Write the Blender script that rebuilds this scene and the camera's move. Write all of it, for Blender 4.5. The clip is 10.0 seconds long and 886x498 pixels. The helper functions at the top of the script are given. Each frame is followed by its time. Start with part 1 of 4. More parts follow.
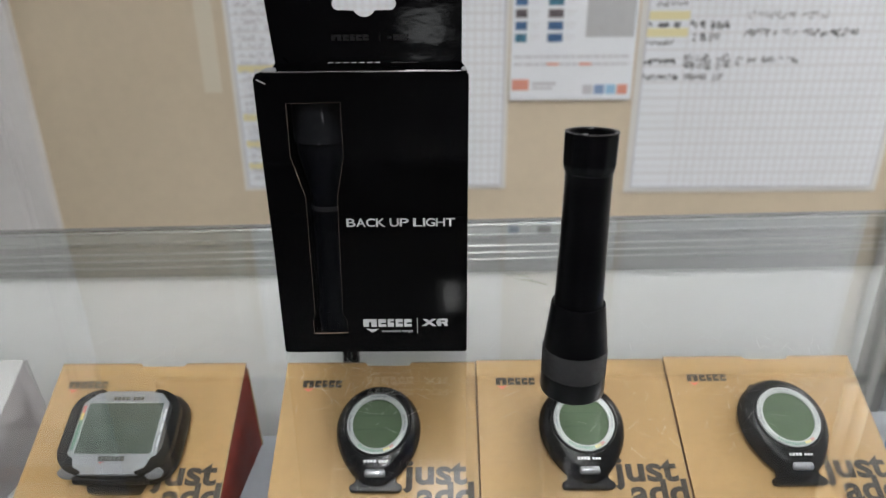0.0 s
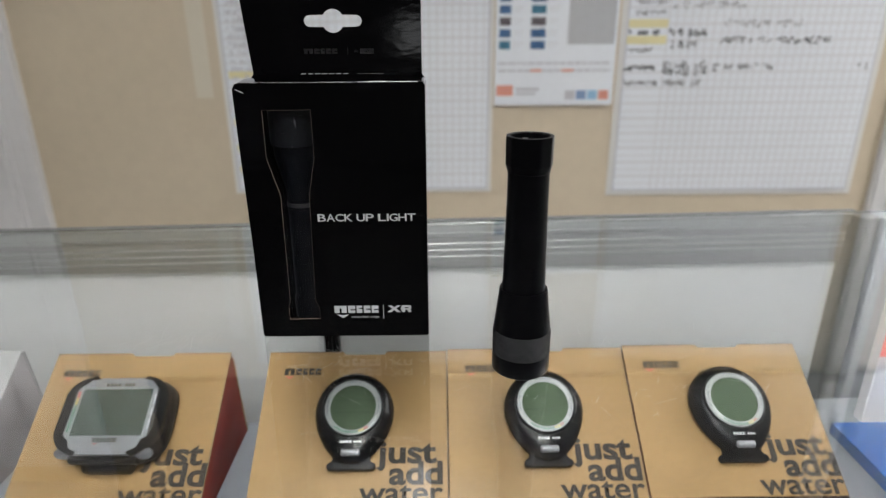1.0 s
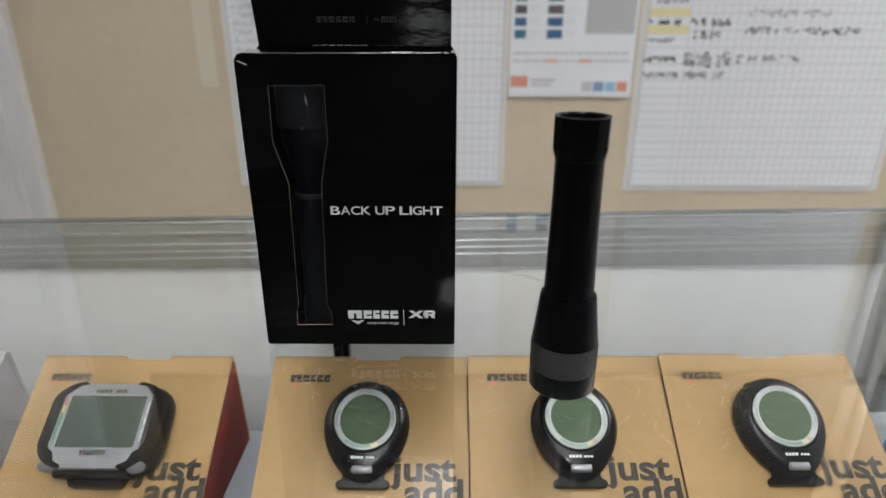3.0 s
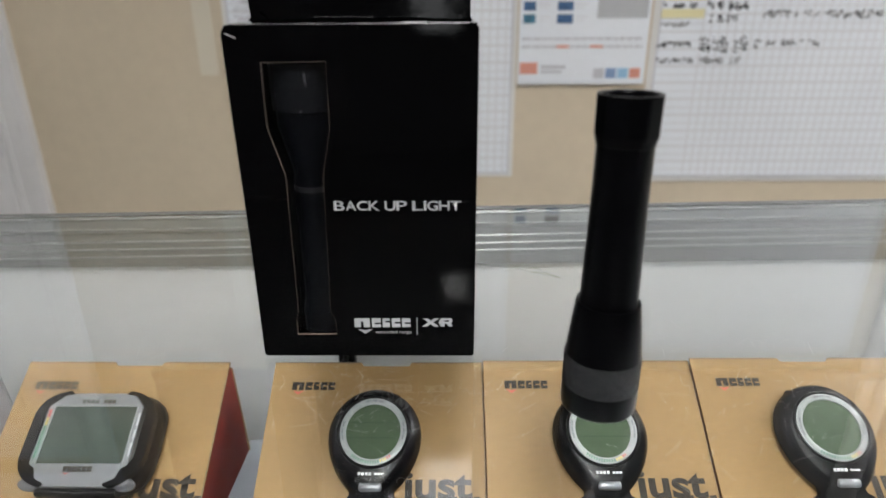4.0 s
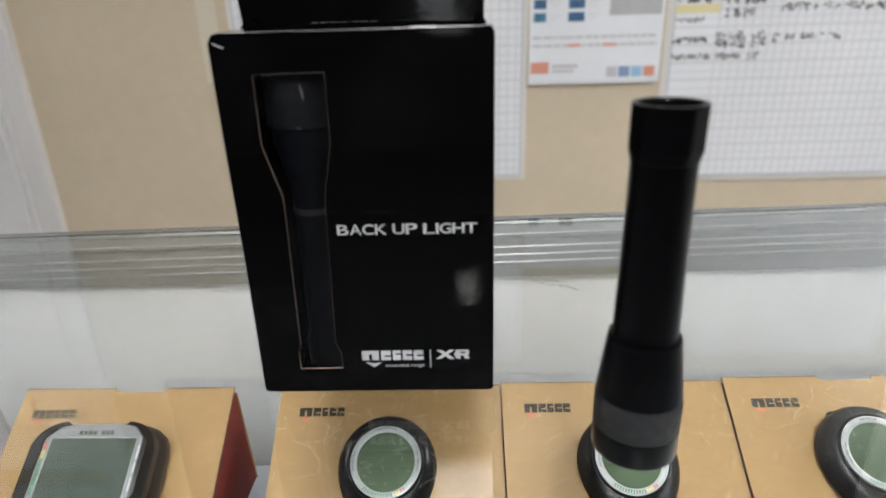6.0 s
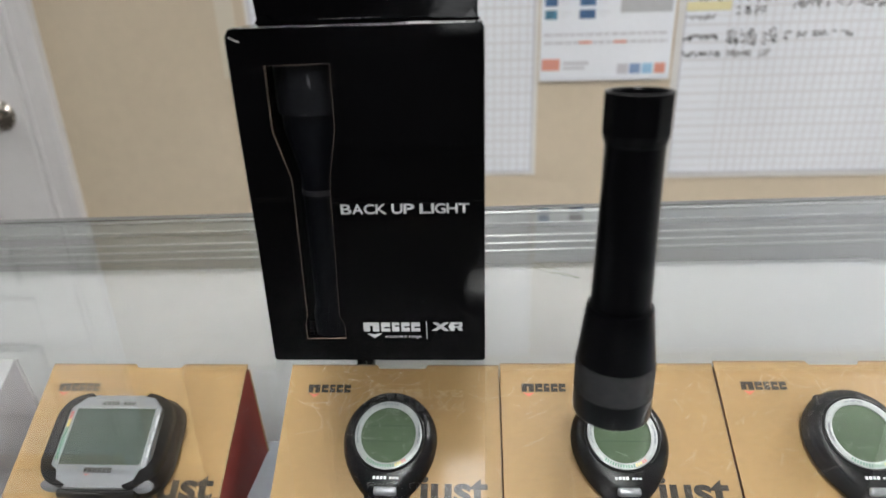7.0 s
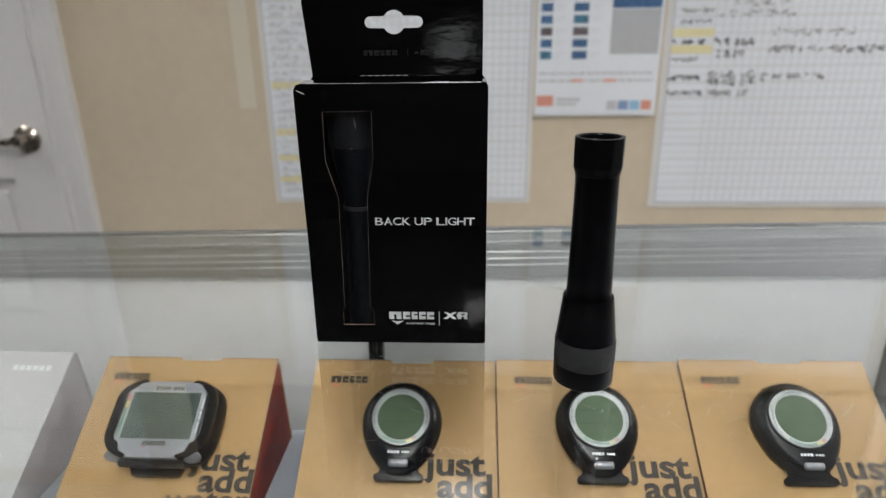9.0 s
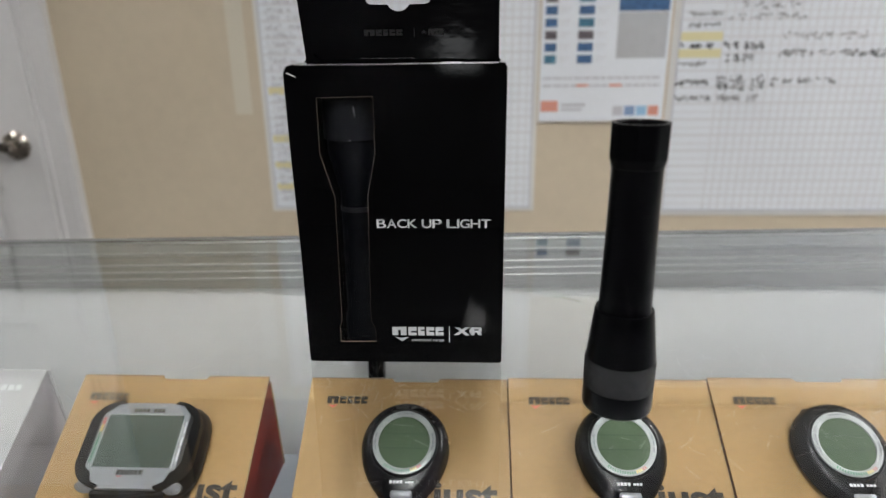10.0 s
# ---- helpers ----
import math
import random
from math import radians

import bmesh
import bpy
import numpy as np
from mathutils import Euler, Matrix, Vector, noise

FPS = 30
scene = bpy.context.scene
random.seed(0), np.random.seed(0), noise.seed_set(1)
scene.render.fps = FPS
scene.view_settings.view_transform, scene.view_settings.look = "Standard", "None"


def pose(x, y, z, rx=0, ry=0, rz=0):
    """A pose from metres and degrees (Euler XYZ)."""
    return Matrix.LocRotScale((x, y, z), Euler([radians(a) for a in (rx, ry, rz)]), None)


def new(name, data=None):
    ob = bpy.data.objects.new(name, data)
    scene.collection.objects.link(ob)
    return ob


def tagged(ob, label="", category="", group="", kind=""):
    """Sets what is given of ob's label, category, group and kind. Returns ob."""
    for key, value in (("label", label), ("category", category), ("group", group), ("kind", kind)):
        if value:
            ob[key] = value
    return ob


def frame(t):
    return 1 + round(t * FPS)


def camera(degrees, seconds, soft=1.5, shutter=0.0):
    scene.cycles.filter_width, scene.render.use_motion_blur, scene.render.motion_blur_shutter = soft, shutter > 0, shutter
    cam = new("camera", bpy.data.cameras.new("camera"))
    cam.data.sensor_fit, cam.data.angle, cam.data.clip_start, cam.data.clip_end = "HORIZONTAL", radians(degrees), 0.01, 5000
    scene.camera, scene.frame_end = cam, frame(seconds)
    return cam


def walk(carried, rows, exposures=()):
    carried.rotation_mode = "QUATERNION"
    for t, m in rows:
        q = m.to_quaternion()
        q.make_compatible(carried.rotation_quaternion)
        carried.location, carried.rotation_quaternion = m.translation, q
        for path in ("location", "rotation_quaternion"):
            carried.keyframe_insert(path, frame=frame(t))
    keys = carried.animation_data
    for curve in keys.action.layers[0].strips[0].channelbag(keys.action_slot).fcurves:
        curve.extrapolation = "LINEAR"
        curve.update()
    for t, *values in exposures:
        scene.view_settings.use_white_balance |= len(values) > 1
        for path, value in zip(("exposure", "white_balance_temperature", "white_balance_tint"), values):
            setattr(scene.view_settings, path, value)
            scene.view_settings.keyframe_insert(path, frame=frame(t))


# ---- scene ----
# ---------------------------------------------------------------- camera
cam = camera(72.5, 10.0, soft=1.3)
cam.data.dof.use_dof = True
cam.data.dof.focus_distance = 0.36
cam.data.dof.aperture_fstop = 6.8
METRES, EYE, TILT, LEAN, TURN = 0.33, 1.18, -21.0, 0.4, 0.0
ROWS = [
    (0.0, 0.0, 0.0, 0.0, -0.0, -0.0, -0.0),
    (0.5, 0.0417, -0.0548, -0.0163, -0.01, 0.01, 0.48),
    (1.0, 0.0596, -0.1082, -0.0214, -0.48, 0.4, 0.11),
    (1.5, 0.0589, -0.108, -0.0241, -0.68, 0.13, 0.4),
    (2.0, 0.047, -0.0747, -0.0227, -0.5, 0.29, -0.09),
    (2.2, 0.0363, -0.0562, -0.0217, -0.32, 0.19, -0.09),
    (3.3, 0.0199, 0.0679, -0.0138, 0.026, -0.392, -0.593),
    (3.5, 0.0253, 0.0945, -0.0128, -0.19, -0.71, -0.25),
    (4.0, -0.0002, 0.1458, -0.0027, 0.38, -0.93, -0.3),
    (4.5, 0.0002, 0.1875, 0.001, 0.01, -1.24, 0.09),
    (5.0, -0.0274, 0.2218, 0.0114, 0.13, -1.21, -0.48),
    (5.2, -0.0312, 0.2289, 0.0203, -0.04, -1.25, -0.29),
    (6.3, 0.0018, 0.2255, 0.0292, 2.03, -0.79, 0.88),
    (6.5, -0.0009, 0.2209, 0.0109, 2.52, -1.55, 0.34),
    (7.0, 0.0241, 0.1613, 0.0036, 2.85, -1.07, 0.15),
    (7.5, 0.0342, 0.1008, -0.0115, 2.48, -0.79, 0.64),
    (8.0, 0.0303, 0.0231, -0.012, 1.93, 0.32, -0.09),
    (8.5, 0.0086, -0.0559, -0.0257, 2.35, 0.88, -0.6),
    (9.0, 0.0094, -0.08, -0.0341, 2.43, 1.56, -0.65),
    (9.5, -0.0088, -0.0148, -0.0398, 2.83, 1.36, -0.49),
    (10.0, -0.0156, 0.0532, -0.0373, 2.32, 2.56, -0.61),
]
walk(cam, [(t, pose(0, 0, EYE, TILT, LEAN, TURN) @ pose(METRES * x, METRES * y, METRES * z, 90 + pitch, roll, yaw)) for t, x, y, z, yaw, pitch, roll in ROWS],
     exposures=[(0.0, 0.18), (1.0, 0.08), (2.0, 0.05), (4.0, 0.12), (5.0, 0.25), (6.5, 0.34), (7.5, 0.28), (9.0, 0.08), (10.0, 0.12)])

# ---------------------------------------------------------------- light
world = bpy.data.worlds.new("world")
scene.world = world
world.use_nodes = True
world.node_tree.nodes["Background"].inputs[0].default_value = (0.8, 0.85, 0.9, 1)
world.node_tree.nodes["Background"].inputs[1].default_value = 0.05

CEILING = 2.6
# the last two are unseen fill lamps added to brighten wall and papers
LAMPS = [(0.02, -0.76, 0.26, 1.25, 94), (0.045, -3.03, 0.10, 0.36, 2.4), (2.05, 0.72, 0.26, 1.1, 104), (-2.05, 0.7, 0.26, 1.2, 24)]   # x, y, width, length, watts
for lx, ly, wide, long, power in LAMPS:
    lamp = bpy.data.lights.new("troffer_and_fill_light", "AREA")
    lamp.shape, lamp.size, lamp.size_y, lamp.energy = "RECTANGLE", wide, long, power
    lamp.color = (0.992, 0.986, 0.988)
    ob = new("troffer_and_fill_light", lamp)
    ob.matrix_world = pose(lx, ly, CEILING - 0.06)


# ---------------------------------------------------------------- materials
def material(name, color, rough=0.5, metal=0.0, spread=0.0, scale=60.0, bump=0.0, bump_scale=400.0, stretch=(1, 1, 1), coat=0.0, specular=0.5):
    """A surface with cloudy variation of its colour (spread) and a fine relief (bump)."""
    m = bpy.data.materials.new(name)
    m.use_nodes = True
    n, l = m.node_tree.nodes, m.node_tree.links
    b = n["Principled BSDF"]
    b.inputs["Base Color"].default_value = (*color, 1)
    b.inputs["Roughness"].default_value = rough
    b.inputs["Metallic"].default_value = metal
    b.inputs["Coat Weight"].default_value = coat
    b.inputs["Specular IOR Level"].default_value = specular
    if spread or bump:
        co = n.new("ShaderNodeTexCoord")
        mp = n.new("ShaderNodeMapping")
        mp.inputs["Scale"].default_value = stretch
        l.new(co.outputs["Object"], mp.inputs["Vector"])
    if spread:
        big, fine = n.new("ShaderNodeTexNoise"), n.new("ShaderNodeTexNoise")
        big.inputs["Scale"].default_value, fine.inputs["Scale"].default_value = scale, scale * 14
        big.inputs["Detail"].default_value = fine.inputs["Detail"].default_value = 4
        l.new(mp.outputs[0], big.inputs["Vector"])
        l.new(mp.outputs[0], fine.inputs["Vector"])
        add = n.new("ShaderNodeMath")
        add.operation = "ADD"
        l.new(big.outputs[0], add.inputs[0])
        l.new(fine.outputs[0], add.inputs[1])
        mr = n.new("ShaderNodeMapRange")
        mr.inputs["From Min"].default_value, mr.inputs["From Max"].default_value = 0.65, 1.35
        mr.inputs["To Min"].default_value, mr.inputs["To Max"].default_value = 1 - spread, 1 + spread
        l.new(add.outputs[0], mr.inputs["Value"])
        mul = n.new("ShaderNodeVectorMath")
        mul.operation = "SCALE"
        mul.inputs[0].default_value = color
        l.new(mr.outputs[0], mul.inputs["Scale"])
        l.new(mul.outputs[0], b.inputs["Base Color"])
        rr = n.new("ShaderNodeMapRange")
        rr.inputs["From Min"].default_value, rr.inputs["From Max"].default_value = 0.3, 0.7
        rr.inputs["To Min"].default_value, rr.inputs["To Max"].default_value = max(0.02, rough * 0.85), min(1, rough * 1.15)
        l.new(big.outputs[0], rr.inputs["Value"])
        l.new(rr.outputs[0], b.inputs["Roughness"])
    if bump:
        t = n.new("ShaderNodeTexNoise")
        t.inputs["Scale"].default_value = bump_scale
        t.inputs["Detail"].default_value = 3
        l.new(mp.outputs[0], t.inputs["Vector"])
        bp = n.new("ShaderNodeBump")
        bp.inputs["Strength"].default_value = bump
        bp.inputs["Distance"].default_value = 0.001
        l.new(t.outputs[0], bp.inputs["Height"])
        l.new(bp.outputs[0], b.inputs["Normal"])
    return m


def glass_material(name, tint, rough=0.0, ior=1.5):
    m = bpy.data.materials.new(name)
    m.use_nodes = True
    b = m.node_tree.nodes["Principled BSDF"]
    b.inputs["Base Color"].default_value = (*tint, 1)
    b.inputs["Roughness"].default_value = rough
    b.inputs["Transmission Weight"].default_value = 1.0
    b.inputs["IOR"].default_value = ior
    return m


def glow(name, color, strength):
    m = bpy.data.materials.new(name)
    m.use_nodes = True
    b = m.node_tree.nodes["Principled BSDF"]
    b.inputs["Emission Color"].default_value = (*color, 1)
    b.inputs["Emission Strength"].default_value = strength
    return m


WALL = material("beige_wall_paint", (0.645, 0.55, 0.41), 0.5, spread=0.04, scale=3, bump=0.25, bump_scale=220)
# for unseen walls: dark grey chosen to cut bounced light
DARK_WALL = material("darkened_unseen_wall", (0.11, 0.11, 0.11), 0.6, spread=0.03, scale=3, bump=0.2, bump_scale=200)
CEIL = material("ceiling_tile_white", (0.50, 0.49, 0.47), 0.85, spread=0.05, scale=30, bump=0.4, bump_scale=150)
FLOOR = material("grey_vinyl_floor", (0.09, 0.085, 0.08), 0.45, spread=0.15, scale=8, bump=0.1)
DOOR = material("white_door_paint", (0.74, 0.73, 0.72), 0.4, spread=0.025, scale=5, bump=0.1, bump_scale=120)
NICKEL = material("brushed_nickel", (0.42, 0.38, 0.33), 0.28, 1.0, spread=0.1, scale=80)
ALU = material("brushed_aluminium", (0.27, 0.28, 0.27), 0.36, 0.8, spread=0.07, scale=30, stretch=(0.03, 1, 1), bump=0.08, bump_scale=900)
ALU_DARK = material("dark_dull_aluminium", (0.125, 0.128, 0.122), 0.5, 0.5, spread=0.1, scale=30, stretch=(0.03, 1, 1))
PANEL = material("white_laminate", (0.362, 0.370, 0.366), 0.5, spread=0.05, scale=9, bump=0.12, bump_scale=90, stretch=(0.4, 1, 1))
COVER = material("pale_blue_grey_laminate", (0.25, 0.27, 0.30), 0.45, spread=0.04, scale=12, bump=0.06)
SHELF = material("pale_grey_shelf", (0.125, 0.137, 0.15), 0.4, spread=0.05, scale=18, bump=0.05)
GLASS = glass_material("clear_float_glass", (0.975, 0.992, 0.984))
FILM = glass_material("clear_film", (0.96, 0.97, 1.0), 0.03, 1.22)
CABINET = material("dark_grey_laminate", (0.12, 0.12, 0.125), 0.5, spread=0.08, scale=15)
GLOSS_BLACK = material("glossy_black_card", (0.0010, 0.0010, 0.0012), 0.006, bump=0.011, bump_scale=1300, specular=0.32)
WARPED_BLACK = material("creased_glossy_black_card", (0.0012, 0.0012, 0.0014), 0.09, spread=0.2, scale=25, bump=0.30, bump_scale=55, stretch=(0.5, 1, 1.2), specular=0.25)
MATT_BLACK = material("black_card_inside", (0.0010, 0.0012, 0.0018), 0.45, spread=0.2, scale=30, specular=0.08)
WINDOW_RIM = material("dull_card_rim", (0.11, 0.085, 0.07), 0.7)
CARD_EDGE = material("raw_card_edge", (0.27, 0.20, 0.15), 0.8, spread=0.15, scale=300)
WORN_EDGE = material("worn_white_card", (0.72, 0.71, 0.70), 0.6, spread=0.3, scale=500)
PRINT_WHITE = material("pale_grey_print", (0.30, 0.305, 0.31), 0.5, spread=0.03, scale=200)
BOXED_GREY = material("dark_grey_torch_head", (0.0040, 0.0042, 0.005), 0.5, spread=0.2, scale=60, specular=0.10)
FILM_GLINT = material("painted_film_glint", (0.10, 0.10, 0.11), 0.25)
PRINT_GHOST = material("dark_spot_varnish", (0.007, 0.007, 0.0075), 0.3)
ANODISED = material("black_anodised_aluminium", (0.0009, 0.0009, 0.0012), 0.28, 0.0, bump=0.02, bump_scale=2500, specular=0.12)
KNURL = material("grey_black_knurled_grip", (0.0062, 0.0062, 0.0072), 0.6, 0.0, spread=0.25, scale=250, bump=0.6, bump_scale=3500, specular=0.3)
STEEL = material("polished_steel", (0.6, 0.6, 0.6), 0.2, 1.0)
KRAFT = material("kraft_cardboard", (0.156, 0.0965, 0.0375), 0.45, spread=0.10, scale=28, bump=0.12, bump_scale=700, stretch=(0.5, 1, 1), specular=0.2)
KRAFT_EDGE = material("corrugated_cut_edge", (0.075, 0.05, 0.03), 0.8, spread=0.5, scale=500)
RED_CARD = material("dark_red_printed_card", (0.115, 0.015, 0.010), 0.55, spread=0.22, scale=45, bump=0.15, bump_scale=300, specular=0.15)
INK = material("dark_grey_print", (0.014, 0.0115, 0.0095), 0.55, spread=0.15, scale=200, specular=0.15)
RED_INK = material("red_print", (0.30, 0.035, 0.022), 0.5)
YELLOW_INK = material("yellow_print", (0.42, 0.32, 0.05), 0.5)
GREEN_INK = material("green_print", (0.018, 0.10, 0.05), 0.5)
RUBBER = material("black_rubber", (0.0022, 0.0022, 0.0025), 0.22, spread=0.3, scale=120, bump=0.08, bump_scale=800, specular=0.24)
GREY_RUBBER = material("smoky_black_plastic", (0.0034, 0.0032, 0.0036), 0.42, spread=0.3, scale=120, specular=0.16)
SILVER = material("silver_plastic", (0.165, 0.17, 0.18), 0.33, 0.5, spread=0.05, scale=200)
SILVER_DARK = material("dull_silver_plastic", (0.12, 0.123, 0.13), 0.3, 0.5)
PALE_SILVER = material("pale_silver_ring", (0.175, 0.185, 0.185), 0.4, 0.1, spread=0.05, scale=200)
LCD = material("green_grey_display", (0.029, 0.038, 0.032), 0.28, spread=0.06, scale=60, specular=0.12)
LCD_GREEN = material("green_display", (0.041, 0.058, 0.036), 0.14, spread=0.08, scale=60, specular=0.12)
LCD_LINE = material("dark_display_line", (0.028, 0.042, 0.028), 0.2)
WHITE_BOX = material("white_glossy_card", (0.185, 0.185, 0.183), 0.35, spread=0.025, scale=30, bump=0.04)
WHITE_SIDE = material("grey_white_card_side", (0.22, 0.205, 0.21), 0.45, spread=0.04, scale=30)
GREY_INK = material("grey_print", (0.33, 0.33, 0.34), 0.4)
BLUE_CARD = material("bright_blue_card", (0.002, 0.050, 0.185), 0.35, spread=0.06, scale=30)
RED_BAND = material("red_band_print", (0.6, 0.1, 0.1), 0.45, spread=0.05, scale=40)
LILAC = material("pale_grey_card", (0.46, 0.46, 0.48), 0.45, spread=0.03, scale=20)
PAPER = material("white_laminated_paper", (0.85, 0.88, 0.915), 0.4, spread=0.03, scale=7, bump=0.08, bump_scale=30)
PAPER_FRAME = material("clear_lamination_margin", (0.76, 0.75, 0.72), 0.35, spread=0.03, scale=10)
LINE = material("grey_grid_print", (0.60, 0.60, 0.63), 0.6)
LINE_FINE = material("pale_grid_print", (0.735, 0.735, 0.75), 0.6)
PEN = material("black_marker", (0.10, 0.10, 0.11), 0.6)
PEN_SOFT = material("grey_pencil", (0.33, 0.33, 0.34), 0.6)
HIGHLIGHT = material("yellow_highlighter", (0.80, 0.74, 0.44), 0.6)
BLUE_A = material("blue_photo_print", (0.055, 0.13, 0.27), 0.5, spread=0.6, scale=90)
BLUE_B = material("teal_photo_print", (0.06, 0.19, 0.28), 0.5, spread=0.6, scale=90)
BROWN = material("brown_photo_print", (0.13, 0.11, 0.12), 0.5, spread=0.6, scale=90)
GREY_BLOCK = material("grey_text_block", (0.50, 0.51, 0.52), 0.6, spread=0.06, scale=60)
ORANGE_INK = material("orange_red_print", (0.74, 0.33, 0.25), 0.5)
ICON_BLUE = material("mid_blue_print", (0.24, 0.35, 0.56), 0.5)
ICON_SKY = material("sky_blue_print", (0.34, 0.58, 0.76), 0.5)
CREAM = material("cream_wall_strip", (0.70, 0.64, 0.52), 0.4)
SCRATCH = material("fine_scratch", (0.24, 0.24, 0.24), 0.4)
TROFFER = glow("lit_diffuser", (1.0, 0.95, 0.88), 3.0)

DAYLIGHT = glow("daylight_behind_door", (0.95, 0.98, 1.0), 2.6)


# ---------------------------------------------------------------- builders
def box_bm(x0, x1, y0, y1, z0, z1, bevel=0.0, segments=2):
    bm = bmesh.new()
    bmesh.ops.create_cube(bm, size=1, matrix=Matrix.Translation(((x0 + x1) / 2, (y0 + y1) / 2, (z0 + z1) / 2)) @ Matrix.Diagonal((x1 - x0, y1 - y0, z1 - z0, 1)))
    if bevel:
        bmesh.ops.bevel(bm, geom=bm.edges[:], offset=bevel, segments=segments, affect="EDGES", profile=0.5)
    return bm


def joined(bms):
    out = bmesh.new()
    for bm in bms:
        me = bpy.data.meshes.new("piece")
        bm.to_mesh(me)
        bm.free()
        out.from_mesh(me)
        bpy.data.meshes.remove(me)
    return out


def prism_bm(outline, a0, a1, axis="z", bevel=0.0):
    """A closed outline of pairs, drawn out along an axis from a0 to a1."""
    bm = bmesh.new()

    def at(p, a):
        return {"z": (p[0], p[1], a), "x": (a, p[0], p[1]), "y": (p[0], a, p[1])}[axis]
    lo = [bm.verts.new(at(p, a0)) for p in outline]
    hi = [bm.verts.new(at(p, a1)) for p in outline]
    bm.faces.new(lo)
    bm.faces.new(hi)
    for i in range(len(outline)):
        j = (i + 1) % len(outline)
        bm.faces.new((lo[i], lo[j], hi[j], hi[i]))
    bmesh.ops.recalc_face_normals(bm, faces=bm.faces[:])
    if bevel:
        bmesh.ops.bevel(bm, geom=bm.edges[:], offset=bevel, segments=2, affect="EDGES", profile=0.5)
    return bm


def loft_bm(loops, close=True):
    """Skin over loops of equal length, capped at both ends."""
    bm = bmesh.new()
    rows = [[bm.verts.new(p) for p in loop] for loop in loops]
    k = len(rows[0])
    for a, b in zip(rows, rows[1:]):
        for i in range(k):
            j = (i + 1) % k
            bm.faces.new((a[i], a[j], b[j], b[i]))
    if close:
        bm.faces.new(rows[0])
        bm.faces.new(rows[-1])
    bmesh.ops.recalc_face_normals(bm, faces=bm.faces[:])
    return bm


def turned_bm(profile, sides=64, flats=None):
    """A body of revolution round z from pairs (radius, height)."""
    loops = []
    for r, z in profile:
        loop = []
        for i in range(sides):
            a = 2 * math.pi * i / sides
            rr = r
            if flats and flats[0] <= z <= flats[1]:
                n = flats[2]
                c = math.cos(math.pi / n) / math.cos((a % (2 * math.pi / n)) - math.pi / n)
                rr = r * min(1.0, c * flats[3])
            loop.append((rr * math.cos(a), rr * math.sin(a), z))
        loops.append(loop)
    return loft_bm(loops)


def plate_bm(outer, holes, y0, y1):
    """A sheet in the x-z plane with holes, between y0 and y1."""
    bm = bmesh.new()
    edges = []
    for loop in [outer] + holes:
        vs = [bm.verts.new((x, y0, z)) for x, z in loop]
        edges += [bm.edges.new((vs[i], vs[(i + 1) % len(vs)])) for i in range(len(vs))]
    bmesh.ops.triangle_fill(bm, use_beauty=True, use_dissolve=False, edges=edges)
    ext = bmesh.ops.extrude_face_region(bm, geom=bm.faces[:])
    for v in ext["geom"]:
        if isinstance(v, bmesh.types.BMVert):
            v.co.y = y1
    bmesh.ops.recalc_face_normals(bm, faces=bm.faces[:])
    return bm


def part(name, bm, mat, parent, label="", smooth=False, m=None):
    """Links a bmesh as one mesh object under a thing or under a part."""
    me = bpy.data.meshes.new(name)
    if m is not None:
        bm.transform(m)
    bm.to_mesh(me)
    bm.free()
    for one in (mat if isinstance(mat, (list, tuple)) else [mat]):
        me.materials.append(one)
    if smooth:
        for p in me.polygons:
            p.use_smooth = True
        me.set_sharp_from_angle(angle=radians(38))
    ob = new(name, me)
    ob.parent = parent
    if label:
        ob["label"] = label
    return ob


def thing(name, m, label, category, group="", kind=""):
    ob = new(name)
    ob.empty_display_size = 0.02
    ob.matrix_world = m
    return tagged(ob, label, category, group, kind)


def structure(name, bm, mat, label, m=None):
    ob = part(name, bm, mat, None, label, m=m)
    return tagged(ob, label, kind="structure")


def text_bm(words, x0, x1, y0, y1, weight=0.0, depth=0.0002, shear=0.0):
    """Lettering in the x-y plane, fitted into the given rectangle."""
    cu = bpy.data.curves.new("lettering", "FONT")
    cu.body, cu.offset, cu.shear = words, weight, shear
    tmp = bpy.data.objects.new("lettering", cu)
    scene.collection.objects.link(tmp)
    bpy.context.view_layer.update()
    me = bpy.data.meshes.new_from_object(tmp.evaluated_get(bpy.context.evaluated_depsgraph_get()))
    bpy.data.objects.remove(tmp)
    bpy.data.curves.remove(cu)
    bm = bmesh.new()
    bm.from_mesh(me)
    bpy.data.meshes.remove(me)
    xs, ys = [v.co.x for v in bm.verts], [v.co.y for v in bm.verts]
    sx, sy = (x1 - x0) / (max(xs) - min(xs)), (y1 - y0) / (max(ys) - min(ys))
    mx, my = min(xs), min(ys)
    for v in bm.verts:
        v.co = ((v.co.x - mx) * sx + x0, (v.co.y - my) * sy + y0, depth)
    return bm


def quads_bm(rects, h=0.0):
    """Flat rectangles (x0, x1, y0, y1) in the x-y plane at height h, each turned by its fifth number in degrees."""
    bm = bmesh.new()
    for x0, x1, y0, y1, *turn in rects:
        c = Vector(((x0 + x1) / 2, (y0 + y1) / 2, h))
        rot = Matrix.Rotation(radians(turn[0]) if turn else 0, 3, "Z")
        bm.faces.new([bm.verts.new(c + rot @ Vector((sx * (x1 - x0) / 2, sy * (y1 - y0) / 2, 0))) for sx, sy in ((-1, -1), (1, -1), (1, 1), (-1, 1))])
    return bm


